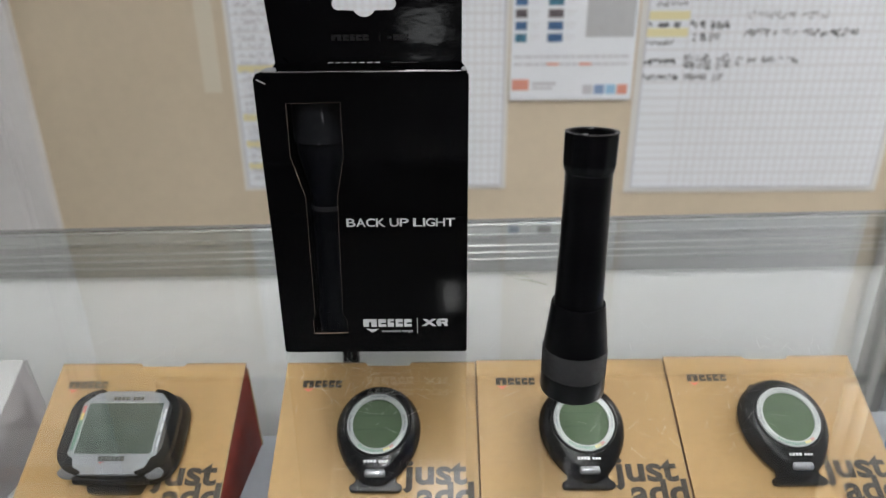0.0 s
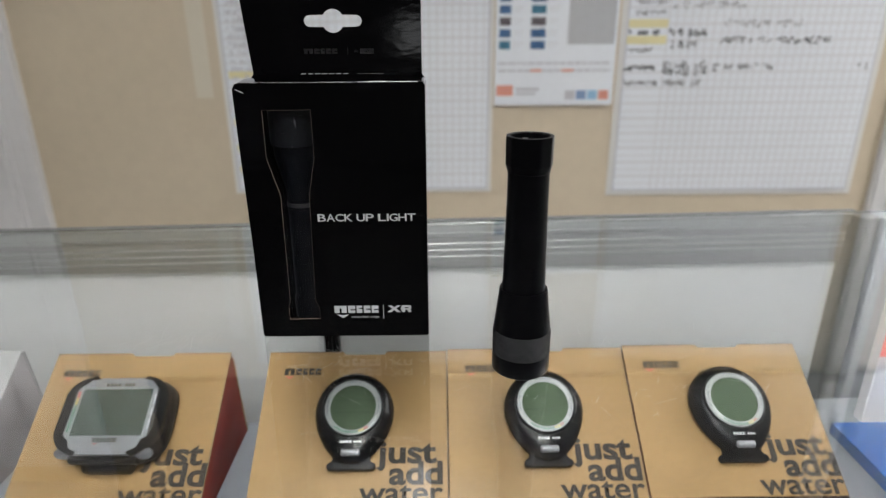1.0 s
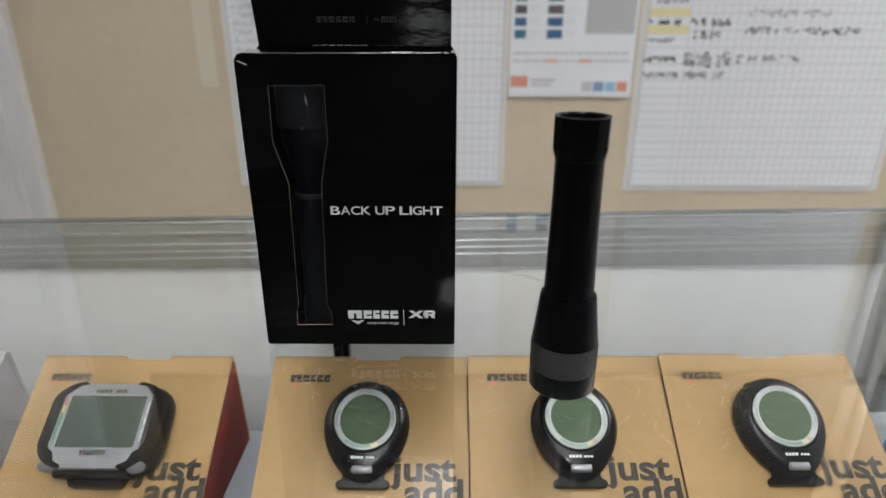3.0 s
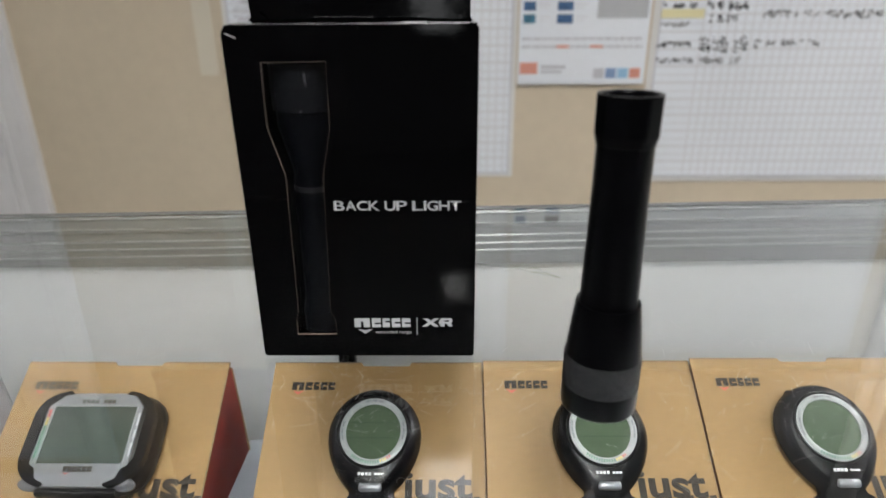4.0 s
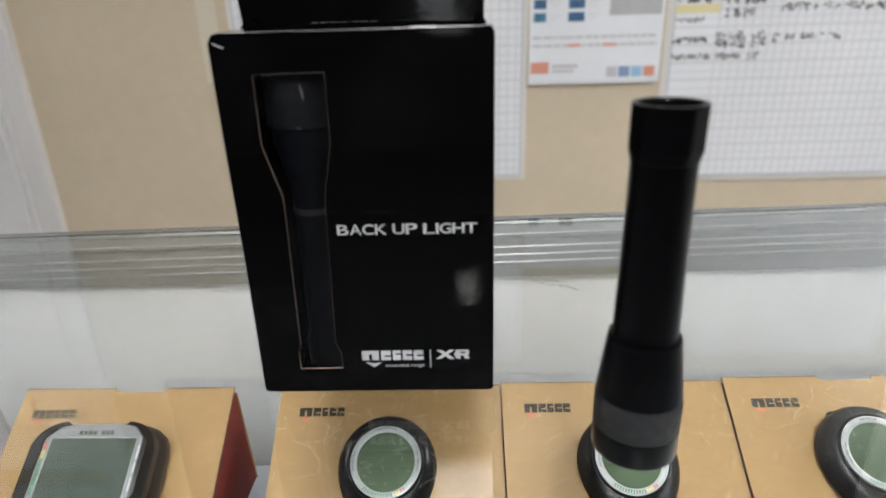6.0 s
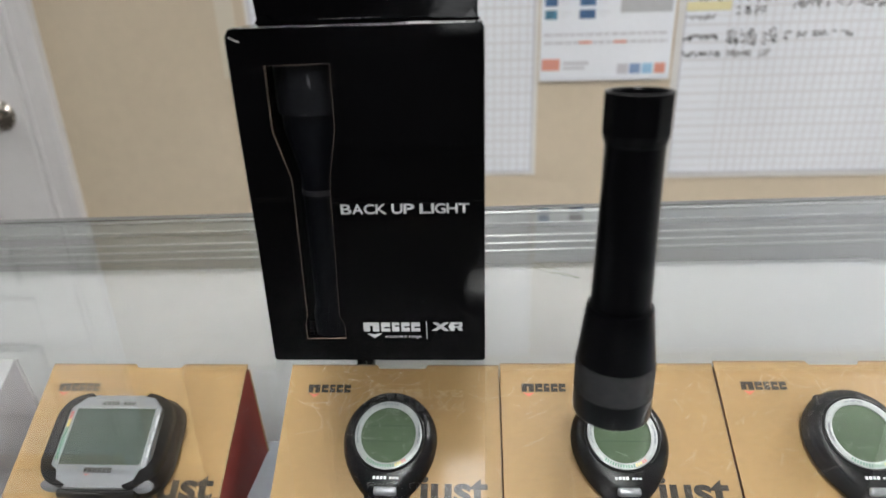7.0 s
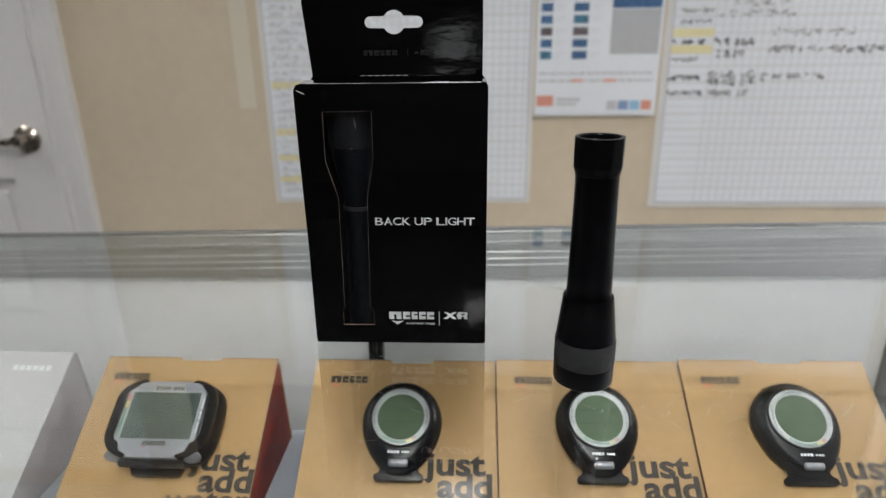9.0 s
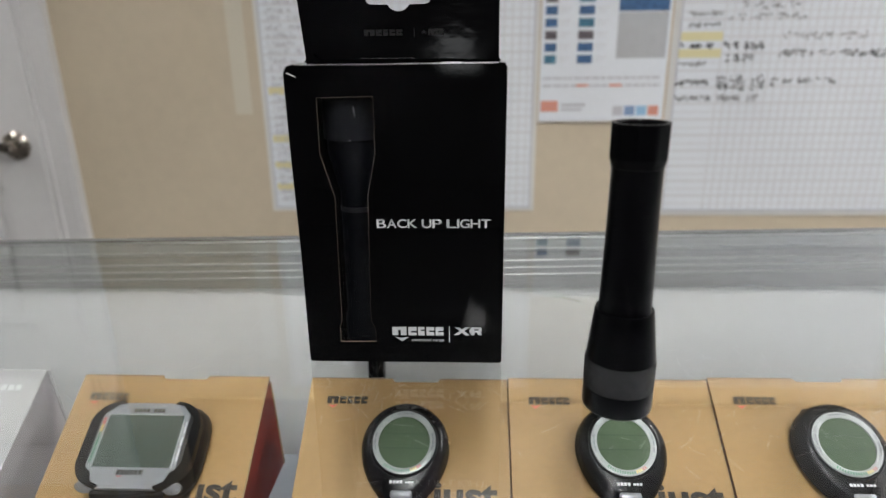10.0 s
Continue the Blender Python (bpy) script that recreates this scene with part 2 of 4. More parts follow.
def mark_bm(x0, x1, y0, y1, h=0.0):
    """A brand mark as plain blocks: one broad and four narrow ones, each slit once."""
    w, g = (x1 - x0) / 5.4, (y1 - y0)
    r = []
    for a, k, cut in ((0, 1.5, 0.3), (1.68, 0.88, 0.42), (2.72, 0.7, 0.62), (3.6, 0.82, 0.5), (4.56, 0.84, 0.46)):
        a = x0 + w * a
        if k > 1:
            r += [(a, a + w * k, y0 + g * 0.62, y1), (a, a + w * 0.62, y0, y0 + g * 0.62), (a + w * 0.88, a + w * k, y0, y0 + g * 0.62)]
        else:
            r += [(a, a + w * k, y0 + g * (cut + 0.08), y1), (a, a + w * k, y0, y0 + g * (cut - 0.08)), (a, a + w * 0.3, y0 + g * (cut - 0.08), y0 + g * (cut + 0.08))]
    return quads_bm(r, h)


def chevron_bm(x0, x1, y0, y1, h=0.0):
    bm = bmesh.new()
    bm.faces.new([bm.verts.new((x, y, h)) for x, y in ((x0, y1), ((x0 + x1) / 2, y0), (x1, y1), ((x0 + x1) / 2, y1 - (y1 - y0) * 0.25))])
    return bm


FRONT = Matrix(((1, 0, 0, 0), (0, 0, -1, 0), (0, 1, 0, 0), (0, 0, 0, 1)))   # x-y drawing onto a wall that faces -y


# ---------------------------------------------------------------- the shop room
WALL_Y = 1.44
# unseen floor and grey walls are kept dark to limit fill and reflections
structure("floor", box_bm(-3.2, 3.2, -4.6, 1.44, -0.1, 0), FLOOR, "grey vinyl shop floor")
structure("ceiling", box_bm(-3.2, 3.2, -4.6, 1.44, CEILING, CEILING + 0.1), CEIL, "white tiled shop ceiling")
structure("wall_north", box_bm(-3.3, 3.3, WALL_Y, WALL_Y + 0.12, -0.1, CEILING + 0.1), WALL, "beige painted wall behind the counter")
structure("wall_south", box_bm(-3.3, 3.3, -4.72, -4.6, -0.1, CEILING + 0.1), DARK_WALL, "unseen shop wall, darkened to dim reflections")
structure("wall_west", box_bm(-3.3, -3.2, -4.6, WALL_Y, -0.1, CEILING + 0.1), DARK_WALL, "unseen side wall, darkened to cut fill light")
structure("wall_east", box_bm(3.2, 3.3, -4.6, WALL_Y, -0.1, CEILING + 0.1), DARK_WALL, "unseen side wall, darkened to cut fill light")
# fixtures for all lamps, the two added fill lamps included
for lx, ly, wide, long, power in LAMPS:
    fx = thing("ceiling_light", pose(lx, ly, CEILING), "white louvred ceiling light out of view, placed to light counter and wall", "ceiling light", "ceiling lights")
    w, d = wide / 2 + 0.012, long / 2 + 0.012
    part("frame", joined([box_bm(-w - 0.02, w + 0.02, s * (d + 0.01) - 0.01, s * (d + 0.01) + 0.01, -0.075, 0) for s in (-1, 1)] + [box_bm(s * (w + 0.01) - 0.01, s * (w + 0.01) + 0.01, -d, d, -0.075, 0) for s in (-1, 1)]), DOOR, fx)
    part("diffuser", box_bm(-w, w, -d, d, -0.03, -0.004), TROFFER, fx)
    nx, ny = int(wide / 0.04), int(long / 0.045)
    part("louvre", joined([box_bm(-w + (i + 1) * 2 * w / nx - 0.005, -w + (i + 1) * 2 * w / nx + 0.005, -d, d, -0.072, -0.064) for i in range(nx - 1)] + [box_bm(-w, w, -d + (i + 1) * 2 * d / ny - 0.005, -d + (i + 1) * 2 * d / ny + 0.005, -0.072, -0.064) for i in range(ny - 1)]), DOOR, fx)

# glazed shop door behind the camera
structure("window_1", box_bm(-0.23, 0.07, -4.599, -4.59, 1.00, 1.27), DAYLIGHT, "bright glazed shop door panel")
# dark board added above view so the glass top reflects less bright wall
board = thing("dark_reflection_board", pose(0, WALL_Y - 0.001, 0), "unseen dark grey board added high on the wall to dim glass reflections", "display board")
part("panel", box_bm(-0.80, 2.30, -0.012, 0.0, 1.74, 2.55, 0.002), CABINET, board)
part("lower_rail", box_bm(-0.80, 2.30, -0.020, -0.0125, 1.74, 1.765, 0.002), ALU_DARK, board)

# door, casing and lever
CAS0, CAS1 = -1.032, -0.958
door = thing("door_1", pose(-1.44, WALL_Y, 0), "white painted panel door, closed", "door", kind="structure")
DW = 1.44 + CAS0
stile = 0.115


def door_leaf():
    bms = [box_bm(-DW, DW, -0.006, -0.001, 0.01, 2.03)]
    xs = ((-DW, -DW + stile), (-0.055, 0.055), (DW - stile, DW))
    for a, b in xs:
        bms.append(box_bm(a, b, -0.02, -0.006, 0.01, 2.03, 0.002))
    gaps = ((-DW + stile, -0.055), (0.055, DW - stile))
    for z0, z1 in ((0.01, 0.22), (0.85, 1.0), (1.52, 1.64), (1.9, 2.03)):
        for a, b in gaps:
            bms.append(box_bm(a, b, -0.02, -0.006, z0, z1, 0.002))
    return joined(bms)


part("door_leaf", door_leaf(), DOOR, door)
for a, b in ((-DW + stile, -0.055), (0.055, DW - stile)):
    for z0, z1 in ((0.22, 0.85), (1.0, 1.52), (1.64, 1.9)):
        part("door_panel", box_bm(a + 0.03, b - 0.03, -0.017, -0.005, z0 + 0.03, z1 - 0.03, 0.008), DOOR, door)
handle = part("door_handle", turned_bm([(0.0, 0), (0.033, 0), (0.033, 0.006), (0.027, 0.012), (0.013, 0.016), (0.012, 0.045), (0.0, 0.047)], 40), NICKEL, door, "satin nickel lever handle", True, pose(DW - 0.055, -0.02, 0.952, 90, 0, 0))
part("lever", loft_bm([[(DW - 0.055 - s * 0.115, -0.058 + 0.006 * math.sin(s * 3) + 0.006 * math.cos(a), 0.952 - 0.012 * s + (0.010 - 0.003 * s) * math.sin(a)) for a in np.linspace(0, 2 * math.pi, 12, endpoint=False)] for s in (-0.12, 0, 0.25, 0.5, 0.75, 1.0)]), NICKEL, handle, "", True)


def casing(name, x0, x1, z1):
    """Moulded casing board: a stepped profile."""
    w = x1 - x0
    prof = [(0, 0), (0, -0.012), (0.12, -0.017), (0.22, -0.017), (0.25, -0.013), (0.55, -0.013), (0.6, -0.019), (0.8, -0.022), (1, -0.022), (1, 0)]
    ob = structure(name, prism_bm([(x0 + w * u, WALL_Y + v - 0.0005) for u, v in prof], 0, z1), DOOR, "white moulded door casing")
    return ob


casing("trim_door_right", CAS0, CAS1, 2.1)
casing("trim_door_left", -1.92, -1.848, 2.1)
structure("trim_door_top", box_bm(-1.92, CAS1, WALL_Y - 0.022, WALL_Y - 0.0005, 2.101, 2.175, 0.003), DOOR, "white moulded door head casing")
casing("trim_right", 1.105, 1.185, 2.3)
structure("baseboard", box_bm(CAS1 + 0.002, 1.1, WALL_Y - 0.014, WALL_Y - 0.0005, 0, 0.1, 0.003), DOOR, "white baseboard")

# ---------------------------------------------------------------- sheets on the wall
rng = random.Random(5)


def wall_sheet(name, x0, x1, z0, z1, label, lift, category):
    return thing(name, Matrix.Translation((0, WALL_Y - lift, 0)) @ FRONT, label, category)


def planner(x0, x1, z0, z1, label, lift, margin, name_col):
    t = wall_sheet("wall_planner", x0, x1, z0, z1, label, lift, "planner")
    part("lamination", box_bm(x0, x1, z0, z1, -0.0015, 0.0), PAPER_FRAME, t)
    a, b, c, d = x0 + margin, x1 - margin, z0 + margin * 0.8, z1 - margin
    part("sheet", box_bm(a, b, c, d, 0.0, 0.0012), PAPER, t)
    h = 0.0016
    rim = 0.0035
    part("border_line", quads_bm([(a, b, c, c + rim), (a, b, d - rim, d), (a, a + rim, c + rim, d - rim), (b - rim, b, c + rim, d - rim)], h), LINE, t)
    step = 0.0178
    n = int((b - a - name_col - 2 * rim) / step)
    part("column_ruling", quads_bm([(a + rim + name_col + i * step, a + rim + name_col + i * step + 0.0028, c + rim, d - rim) for i in range(n + 1)], h), LINE_FINE, t)["kind"] = "stuff"
    rows = int((d - c - 2 * rim) / step)
    part("row_ruling", quads_bm([(a + rim, b - rim, c + i * step, c + i * step + (0.0042 if i % 2 == 0 else 0.0022)) for i in range(1, rows + 1)], h + 0.0002), LINE_FINE, t)["kind"] = "stuff"
    return t


def scribble(t, x0, x1, z0, z1, dense, mat, seed, h=0.0022):
    """Handwriting that cannot be read, as short strokes."""
    r = random.Random(seed)
    marks = []
    x = x0
    while x < x1:
        w = r.uniform(0.003, 0.010)
        for _ in range(dense + (r.random() < 0.5)):
            zc = r.uniform(z0, z1)
            marks.append((x, x + w, zc - 0.0016, zc + 0.0016, r.choice((-65, -30, 0, 25, 60)) + r.uniform(-10, 10)))
        x += w * r.choice((0.5, 0.7, 0.9, 1.2, 2.4))
    part("handwriting", quads_bm(marks, h), mat, t)["kind"] = "stuff"


left_sheet = planner(-0.488, 0.150, 0.786, 1.70, "white laminated wall planner with pale grid and highlighted rows", 0.002, 0.010, 0.10)
right_sheet = planner(0.440, 1.058, 0.774, 1.69, "white laminated wall planner with handwritten entries and yellow highlights", 0.002, 0.014, 0.09)
poster = wall_sheet("poster", 0.152, 0.430, 0.998, 1.43, "", 0.006, "poster")
tagged(poster, "white printed poster with small blue photographs and grey text", "poster")
part("sheet", box_bm(0.153, 0.4335, 0.998, 1.43, -0.002, 0.0), PAPER, poster)
for i in range(8):
    zc = 1.135 + i * 0.0255
    for k, (pa, pb) in enumerate(((0.161, 0.187), (0.2335, 0.267))):
        part("photo", quads_bm([(pa, pb, zc - 0.009, zc + 0.009)], 0.0006), (BLUE_B, BLUE_A, BROWN, BLUE_A, BLUE_A, BROWN, BLUE_B, BLUE_A)[(i + 3 * k) % 8], poster)
        part("caption_bars", quads_bm([(pb + 0.004, pb + 0.030, zc + 0.003, zc + 0.005), (pb + 0.004, pb + 0.024, zc - 0.004, zc - 0.0025)], 0.0006), LINE_FINE, poster)
part("text_block", quads_bm([(0.319, 0.427, 1.136, 1.232)], 0.0006), GREY_BLOCK, poster)
part("heading_band", quads_bm([(0.319, 0.427, 1.234, 1.262)], 0.0006), BLUE_A, poster)
r = random.Random(2)
for zc in (1.0945, 1.078):
    bars, x = [], 0.16
    while x < 0.42:
        w = r.uniform(0.008, 0.02)
        bars.append((x, min(0.423, x + w), zc - 0.0026, zc + 0.0026))
        x += w + 0.003
    part("text_line", quads_bm(bars, 0.0006), LINE, poster)
for q in ((0.236, 0.262, 1.0755, 1.081), (0.309, 0.336, 1.0755, 1.081)):
    part("red_word", quads_bm([q], 0.001), ORANGE_INK, poster)
part("printed_mark", quads_bm([(0.1575, 0.196, 1.021, 1.045)], 0.0006), ORANGE_INK, poster)
part("text_bars", quads_bm([(0.203, 0.258, 1.032, 1.039), (0.203, 0.250, 1.0225, 1.028)], 0.0006), LINE, poster)
for i, mt in enumerate((LINE, ICON_BLUE, ICON_SKY, ORANGE_INK)):
    part("icon", quads_bm([(0.3205 + i * 0.0265, 0.3435 + i * 0.0265, 1.0115, 1.0325)], 0.0006), mt, poster)
part("bottom_rule", quads_bm([(0.155, 0.431, 1.001, 1.003)], 0.0006), LINE_FINE, poster)

for q in ((0.458, 0.548, 1.171, 1.189), (0.456, 0.548, 1.1355, 1.1535)):
    part("highlight", quads_bm([q], 0.002), HIGHLIGHT, right_sheet)
for k, (a, b, c, d, n, mt) in enumerate(((0.457, 0.527, 1.157, 1.165, 2, PEN), (0.458, 0.516, 1.119, 1.126, 1, PEN_SOFT), (0.455, 0.532, 1.079, 1.086, 2, PEN), (0.455, 0.536, 1.044, 1.051, 1, PEN),
        (0.47, 0.54, 1.2, 1.206, 1, PEN_SOFT), (0.47, 0.54, 1.222, 1.23, 1, PEN_SOFT), (0.556, 0.717, 1.214, 1.224, 1, PEN_SOFT), (0.58, 0.70, 1.235, 1.25, 1, PEN_SOFT), (0.677, 0.853, 1.172, 1.187, 1, PEN_SOFT), (0.552, 0.644, 1.153, 1.167, 3, PEN),
        (0.56, 0.62, 1.128, 1.140, 2, PEN), (0.675, 0.921, 1.135, 1.149, 1, PEN), (0.546, 0.665, 1.066, 1.096, 3, PEN), (0.673, 0.798, 1.078, 1.090, 1, PEN), (0.551, 0.638, 1.041, 1.054, 2, PEN_SOFT), (1.005, 1.03, 1.076, 1.088, 2, PEN_SOFT))):
    scribble(right_sheet, a, b, c, d, n, mt, 20 + k)
for k in range(26):
    zc = 0.815 + k * 0.0178
    scribble(left_sheet, -0.462, -0.462 + (0.075 if k % 3 else 0.06), zc, zc + 0.008, 1, LINE, 60 + k)
for z in (1.065, 0.955, 0.893, 0.84):
    part("highlight", quads_bm([(-0.470, -0.37, z, z + 0.015)], 0.0021), HIGHLIGHT, left_sheet)
strip = wall_sheet("wall_patch", 0, 0, 0, 0, "pale cream strip on the beige wall", 0.001, "paint patch")
part("patch", box_bm(-0.553, -0.513, 1.02, 1.62, -0.0008, 0.0), CREAM, strip)

# ---------------------------------------------------------------- the glass counter
ANG = 2.96
CASE = Matrix.Translation((0.0, 0.545, 0)) @ Matrix.Rotation(radians(ANG), 4, "Z")   # local y = 0 is the back of the glass top
SINK = 0.0043
counter = thing("display_counter", CASE, "glass display counter with aluminium frame and white back panel", "display case")
XL, XR, FY = -0.95, 0.460, -0.50
top = part("glass_top", box_bm(XL - 0.01, XR + 0.30, FY, 0.0, 0.9888, 0.9978, 0.001, 1), GLASS, counter, "clear scratched glass top")
top.visible_shadow = False
# recessed channel: same metal as the cap, its shade put into the darker colour
rail = part("back_rail", loft_bm([[(x, 0.0042, 0.9740), (x, 0.0085, 0.9740), (x, 0.0085, low), (x, 0.0042, low)] for x, low in ((XL, 0.9500), (XR, 0.9322))]), ALU_DARK, counter, "aluminium channel with its shade put into a darker grey, its lower edge out of level")
part("rail_cap", prism_bm([(0.0012, 0.9975), (0.0085, 0.9975), (0.0085, 0.9742), (0.0022, 0.9742), (0.0012, 0.9752)], XL, XR, "x"), ALU, counter, "pale aluminium rail cap")
for z, hgt, out in ((0.9868, 0.0026, 0.0048), (0.9775, 0.0018, 0.0044), (0.9650, 0.0014, 0.0012), (0.9580, 0.0014, 0.0012), (0.9510, 0.0014, 0.0010)):
    part("rib", prism_bm([(0.0045, z - hgt * 0.6), (0.0042 - out * 0.7, z - hgt * 0.5), (0.0042 - out, z + hgt * 0.1), (0.0042 - out * 0.6, z + hgt * 0.5), (0.0045, z + hgt * 0.6)], XL, XR, "x"), ALU, rail, "bright aluminium rib")
part("back_panel", box_bm(XL, XR, 0.009, 0.024, 0.60, 0.9600), PANEL, counter, "white laminate sliding back panel")
part("shelf", box_bm(XL, XR + 0.3, FY + 0.02, -0.068, 0.8137 - SINK - 0.012, 0.8137 - SINK, 0.0015, 1), SHELF, counter, "pale grey shelf")
part("corner_post", box_bm(XR - 0.004, XR + 0.018, -0.012, 0.034, 0.0, 0.9875, 0.002), ALU_DARK, counter, "dull aluminium corner post")
part("post_cover", box_bm(XR + 0.0182, XR + 0.052, -0.02, 0.034, 0.0, 0.9870, 0.002), COVER, counter, "pale grey post cover")
part("corner_post", box_bm(XL - 0.01, XL + 0.02, -0.02, 0.034, 0.0, 0.9875, 0.002), ALU, counter)
side = part("side_pane", box_bm(XR + 0.0545, XR + 0.0605, FY + 0.02, 0.0086, 0.812, 0.954), GLASS, counter, "clear glass end pane")
side.visible_shadow = False
front = part("front_pane", box_bm(XL, XR + 0.3, FY + 0.004, FY + 0.010, 0.60, 0.988), GLASS, counter, "clear glass front pane")
front.visible_shadow = False
part("side_rail", box_bm(XR + 0.054, XR + 0.10, -0.40, 0.03, 0.955, 0.9875, 0.002), ALU, counter, "aluminium end rail")
part("base_cabinet", box_bm(XL, XR + 0.3, FY, 0.03, 0.0, 0.598, 0.003), CABINET, counter, "dark laminate base cabinet")
part("far_back_panel", box_bm(XR + 0.054, XR + 0.31, 0.009, 0.024, 0.60, 0.954), COVER, counter)
part("far_end_panel", box_bm(XR + 0.296, XR + 0.31, FY + 0.02, 0.008, 0.60, 0.988), PANEL, counter)
part("far_end_panel", box_bm(XL - 0.01, XL - 0.001, FY + 0.02, -0.021, 0.60, 0.988), PANEL, counter)

r = random.Random(8)
part("pen_scribble", quads_bm([(x, x + r.uniform(0.004, 0.011), z, z + 0.0005, r.gauss(-14, 12)) for x, z in [(0.062 + 0.0033 * i, 0.9325 - 0.0011 * i + r.uniform(-0.003, 0.003)) for i in range(12)]]), GREEN_INK, counter, "faint green pen scribble on the panel", m=Matrix.Translation((0, 0.0087, 0)) @ FRONT)["kind"] = "stuff"
lock = thing("panel_lock", pose(-0.0965, 0.5478, 0), "black plastic lock on the white back panel", "lock")
part("lock_body", box_bm(-0.0078, 0.0078, -0.014, 0.0, 0.830, 0.905, 0.002), RUBBER, lock)
part("lock_groove", box_bm(-0.0015, 0.0015, -0.0155, -0.0135, 0.835, 0.900), GREY_RUBBER, lock)

# ---------------------------------------------------------------- carton of the torch
CX0, CX1, CY, CH, CD = -0.0930, 0.0125, 0.3075, 0.1578, 0.036
carton = thing("torch_carton", pose(0, CY, 0.9981), "glossy black hanging carton with torch-shaped window on the glass counter", "carton")
window = [(-0.0788, 0.1400), (-0.0516, 0.1404), (-0.0518, 0.1130), (-0.0563, 0.0915), (-0.0580, 0.0225), (-0.0558, 0.0185), (-0.0558, 0.0104), (-0.0751, 0.0102), (-0.0751, 0.0185), (-0.0738, 0.0225), (-0.0731, 0.0915), (-0.0791, 0.1130)]
window = [(x, z + 0.0021) for x, z in window]
e = 0.0012
outline = [(CX0 + e, 0), (CX1 - e, 0), (CX1, e), (CX1, CH - 2 * e), (CX1 - e, CH - e / 2), (CX1 - 3 * e, CH), (CX0 + 3 * e, CH - 0.0003), (CX0 + 0.5 * e, CH - e), (CX0 - 0.0010, CH - 3.4 * e), (CX0 - 0.0008, CH * 0.75), (CX0, CH * 0.4), (CX0, e)]
fp = plate_bm(outline, [window], 0.0, 0.0004)
for f in fp.faces:
    c = f.calc_center_median()
    if abs(f.normal.y) < 0.5 and CX0 + 0.006 < c.x < -0.04 and 0.005 < c.z < 0.15:
        f.material_index = 1
part("front_panel", fp, [GLOSS_BLACK, CARD_EDGE], carton, "glossy black card front with die-cut window")
part("side_panel", box_bm(CX0, CX0 + 0.0006, 0.001, CD, 0, CH - 0.003), GLOSS_BLACK, carton)
part("side_panel", box_bm(CX1 - 0.0006, CX1, 0.001, CD, 0, CH - 0.003), GLOSS_BLACK, carton)
part("bottom_panel", box_bm(CX0 + 0.0008, CX1 - 0.0008, 0.001, CD - 0.001, 0.0, 0.0006), GLOSS_BLACK, carton)
topflap = loft_bm([[(CX0 + 0.0008 + i * (CX1 - CX0 - 0.0016) / 12, 0.0006, CH - 0.0004 - (0.0012 if i == 0 else 0)), (CX0 + 0.0008 + i * (CX1 - CX0 - 0.0016) / 12, CD * 0.5, CH + 0.0014 * math.sin(i / 12 * 3.14)), (CX0 + 0.0008 + i * (CX1 - CX0 - 0.0016) / 12, CD - 0.001, CH - 0.0006), (CX0 + 0.0008 + i * (CX1 - CX0 - 0.0016) / 12, CD - 0.001, CH - 0.0012), (CX0 + 0.0008 + i * (CX1 - CX0 - 0.0016) / 12, 0.0006, CH - 0.002)] for i in range(13)])
part("top_flap", topflap, GLOSS_BLACK, carton, "bulging black top flap", True)
for k, (fa, fb) in enumerate(((CX0 + 0.0006, CX0 + 0.011), (CX1 - 0.0095, CX1 - 0.0006))):
    part("dust_flap", prism_bm([(fa, CH - 0.001), (fb, CH - 0.001), (fb - 0.002, CH + 0.0015), ((fa + fb) / 2, CH + 0.0042), (fa + 0.002, CH + 0.002)], CD - 0.004, CD - 0.0034, "y"), GLOSS_BLACK, carton)
# hanging tab with its slot
hx, hz = -0.0417, 0.1889
slot = []
for k in range(9):
    a = math.pi / 2 + math.pi * k / 8
    slot.append((hx - 0.0138 + 0.0032 * math.cos(a), hz + 0.0032 * math.sin(a)))
for k in range(9):
    a = math.pi * 1.17 + math.pi * 0.66 * k / 8
    slot.append((hx + 0.0066 * math.cos(a), hz + 0.0066 * math.sin(a)))
for k in range(9):
    a = -math.pi / 2 + math.pi * k / 8
    slot.append((hx + 0.0138 + 0.0032 * math.cos(a), hz + 0.0032 * math.sin(a)))
for k in range(9):
    a = math.pi * 0.17 + math.pi * 0.66 * k / 8
    slot.append((hx + 0.0066 * math.cos(a), hz + 0.0066 * math.sin(a)))
tab = [(-0.0912, 0), (0.0102, 0), (0.0100, 0.20), (0.0068, 0.2135), (0.0018, 0.2155), (-0.0868, 0.2155), (-0.0920, 0.2135), (-0.0950, 0.20), (-0.0915, 0.160)]
tb = plate_bm(tab, [slot], CD - 0.0008, CD)
for v in tb.verts:
    v.co.y += max(0.0, v.co.z - CH) * 0.016
part("back_panel", tb, WARPED_BLACK, carton, "black card back panel with hanging tab")
r = random.Random(9)
wear, x = [], CX0 + 0.004
while x < CX1 - 0.004:
    w = r.uniform(0.004, 0.016)
    hgt = r.uniform(0.00010, 0.00034) * (1.9 if x > -0.03 else 0.8)
    wear.append((x, min(CX1 - 0.004, x + w), CH - 0.00055, CH - 0.00055 + hgt))
    x += w + r.uniform(0.0, 0.0008)
part("worn_edge", quads_bm(wear), WORN_EDGE, carton, "white wear along the top fold", m=Matrix.Translation((0, -0.0003, 0)) @ FRONT)
part("worn_corner", quads_bm([(CX0 + 0.0006, CX0 + 0.0052, CH - 0.0052, CH - 0.0049, -24)]), WORN_EDGE, carton, m=Matrix.Translation((0, -0.0003, 0)) @ FRONT)
r = random.Random(77)
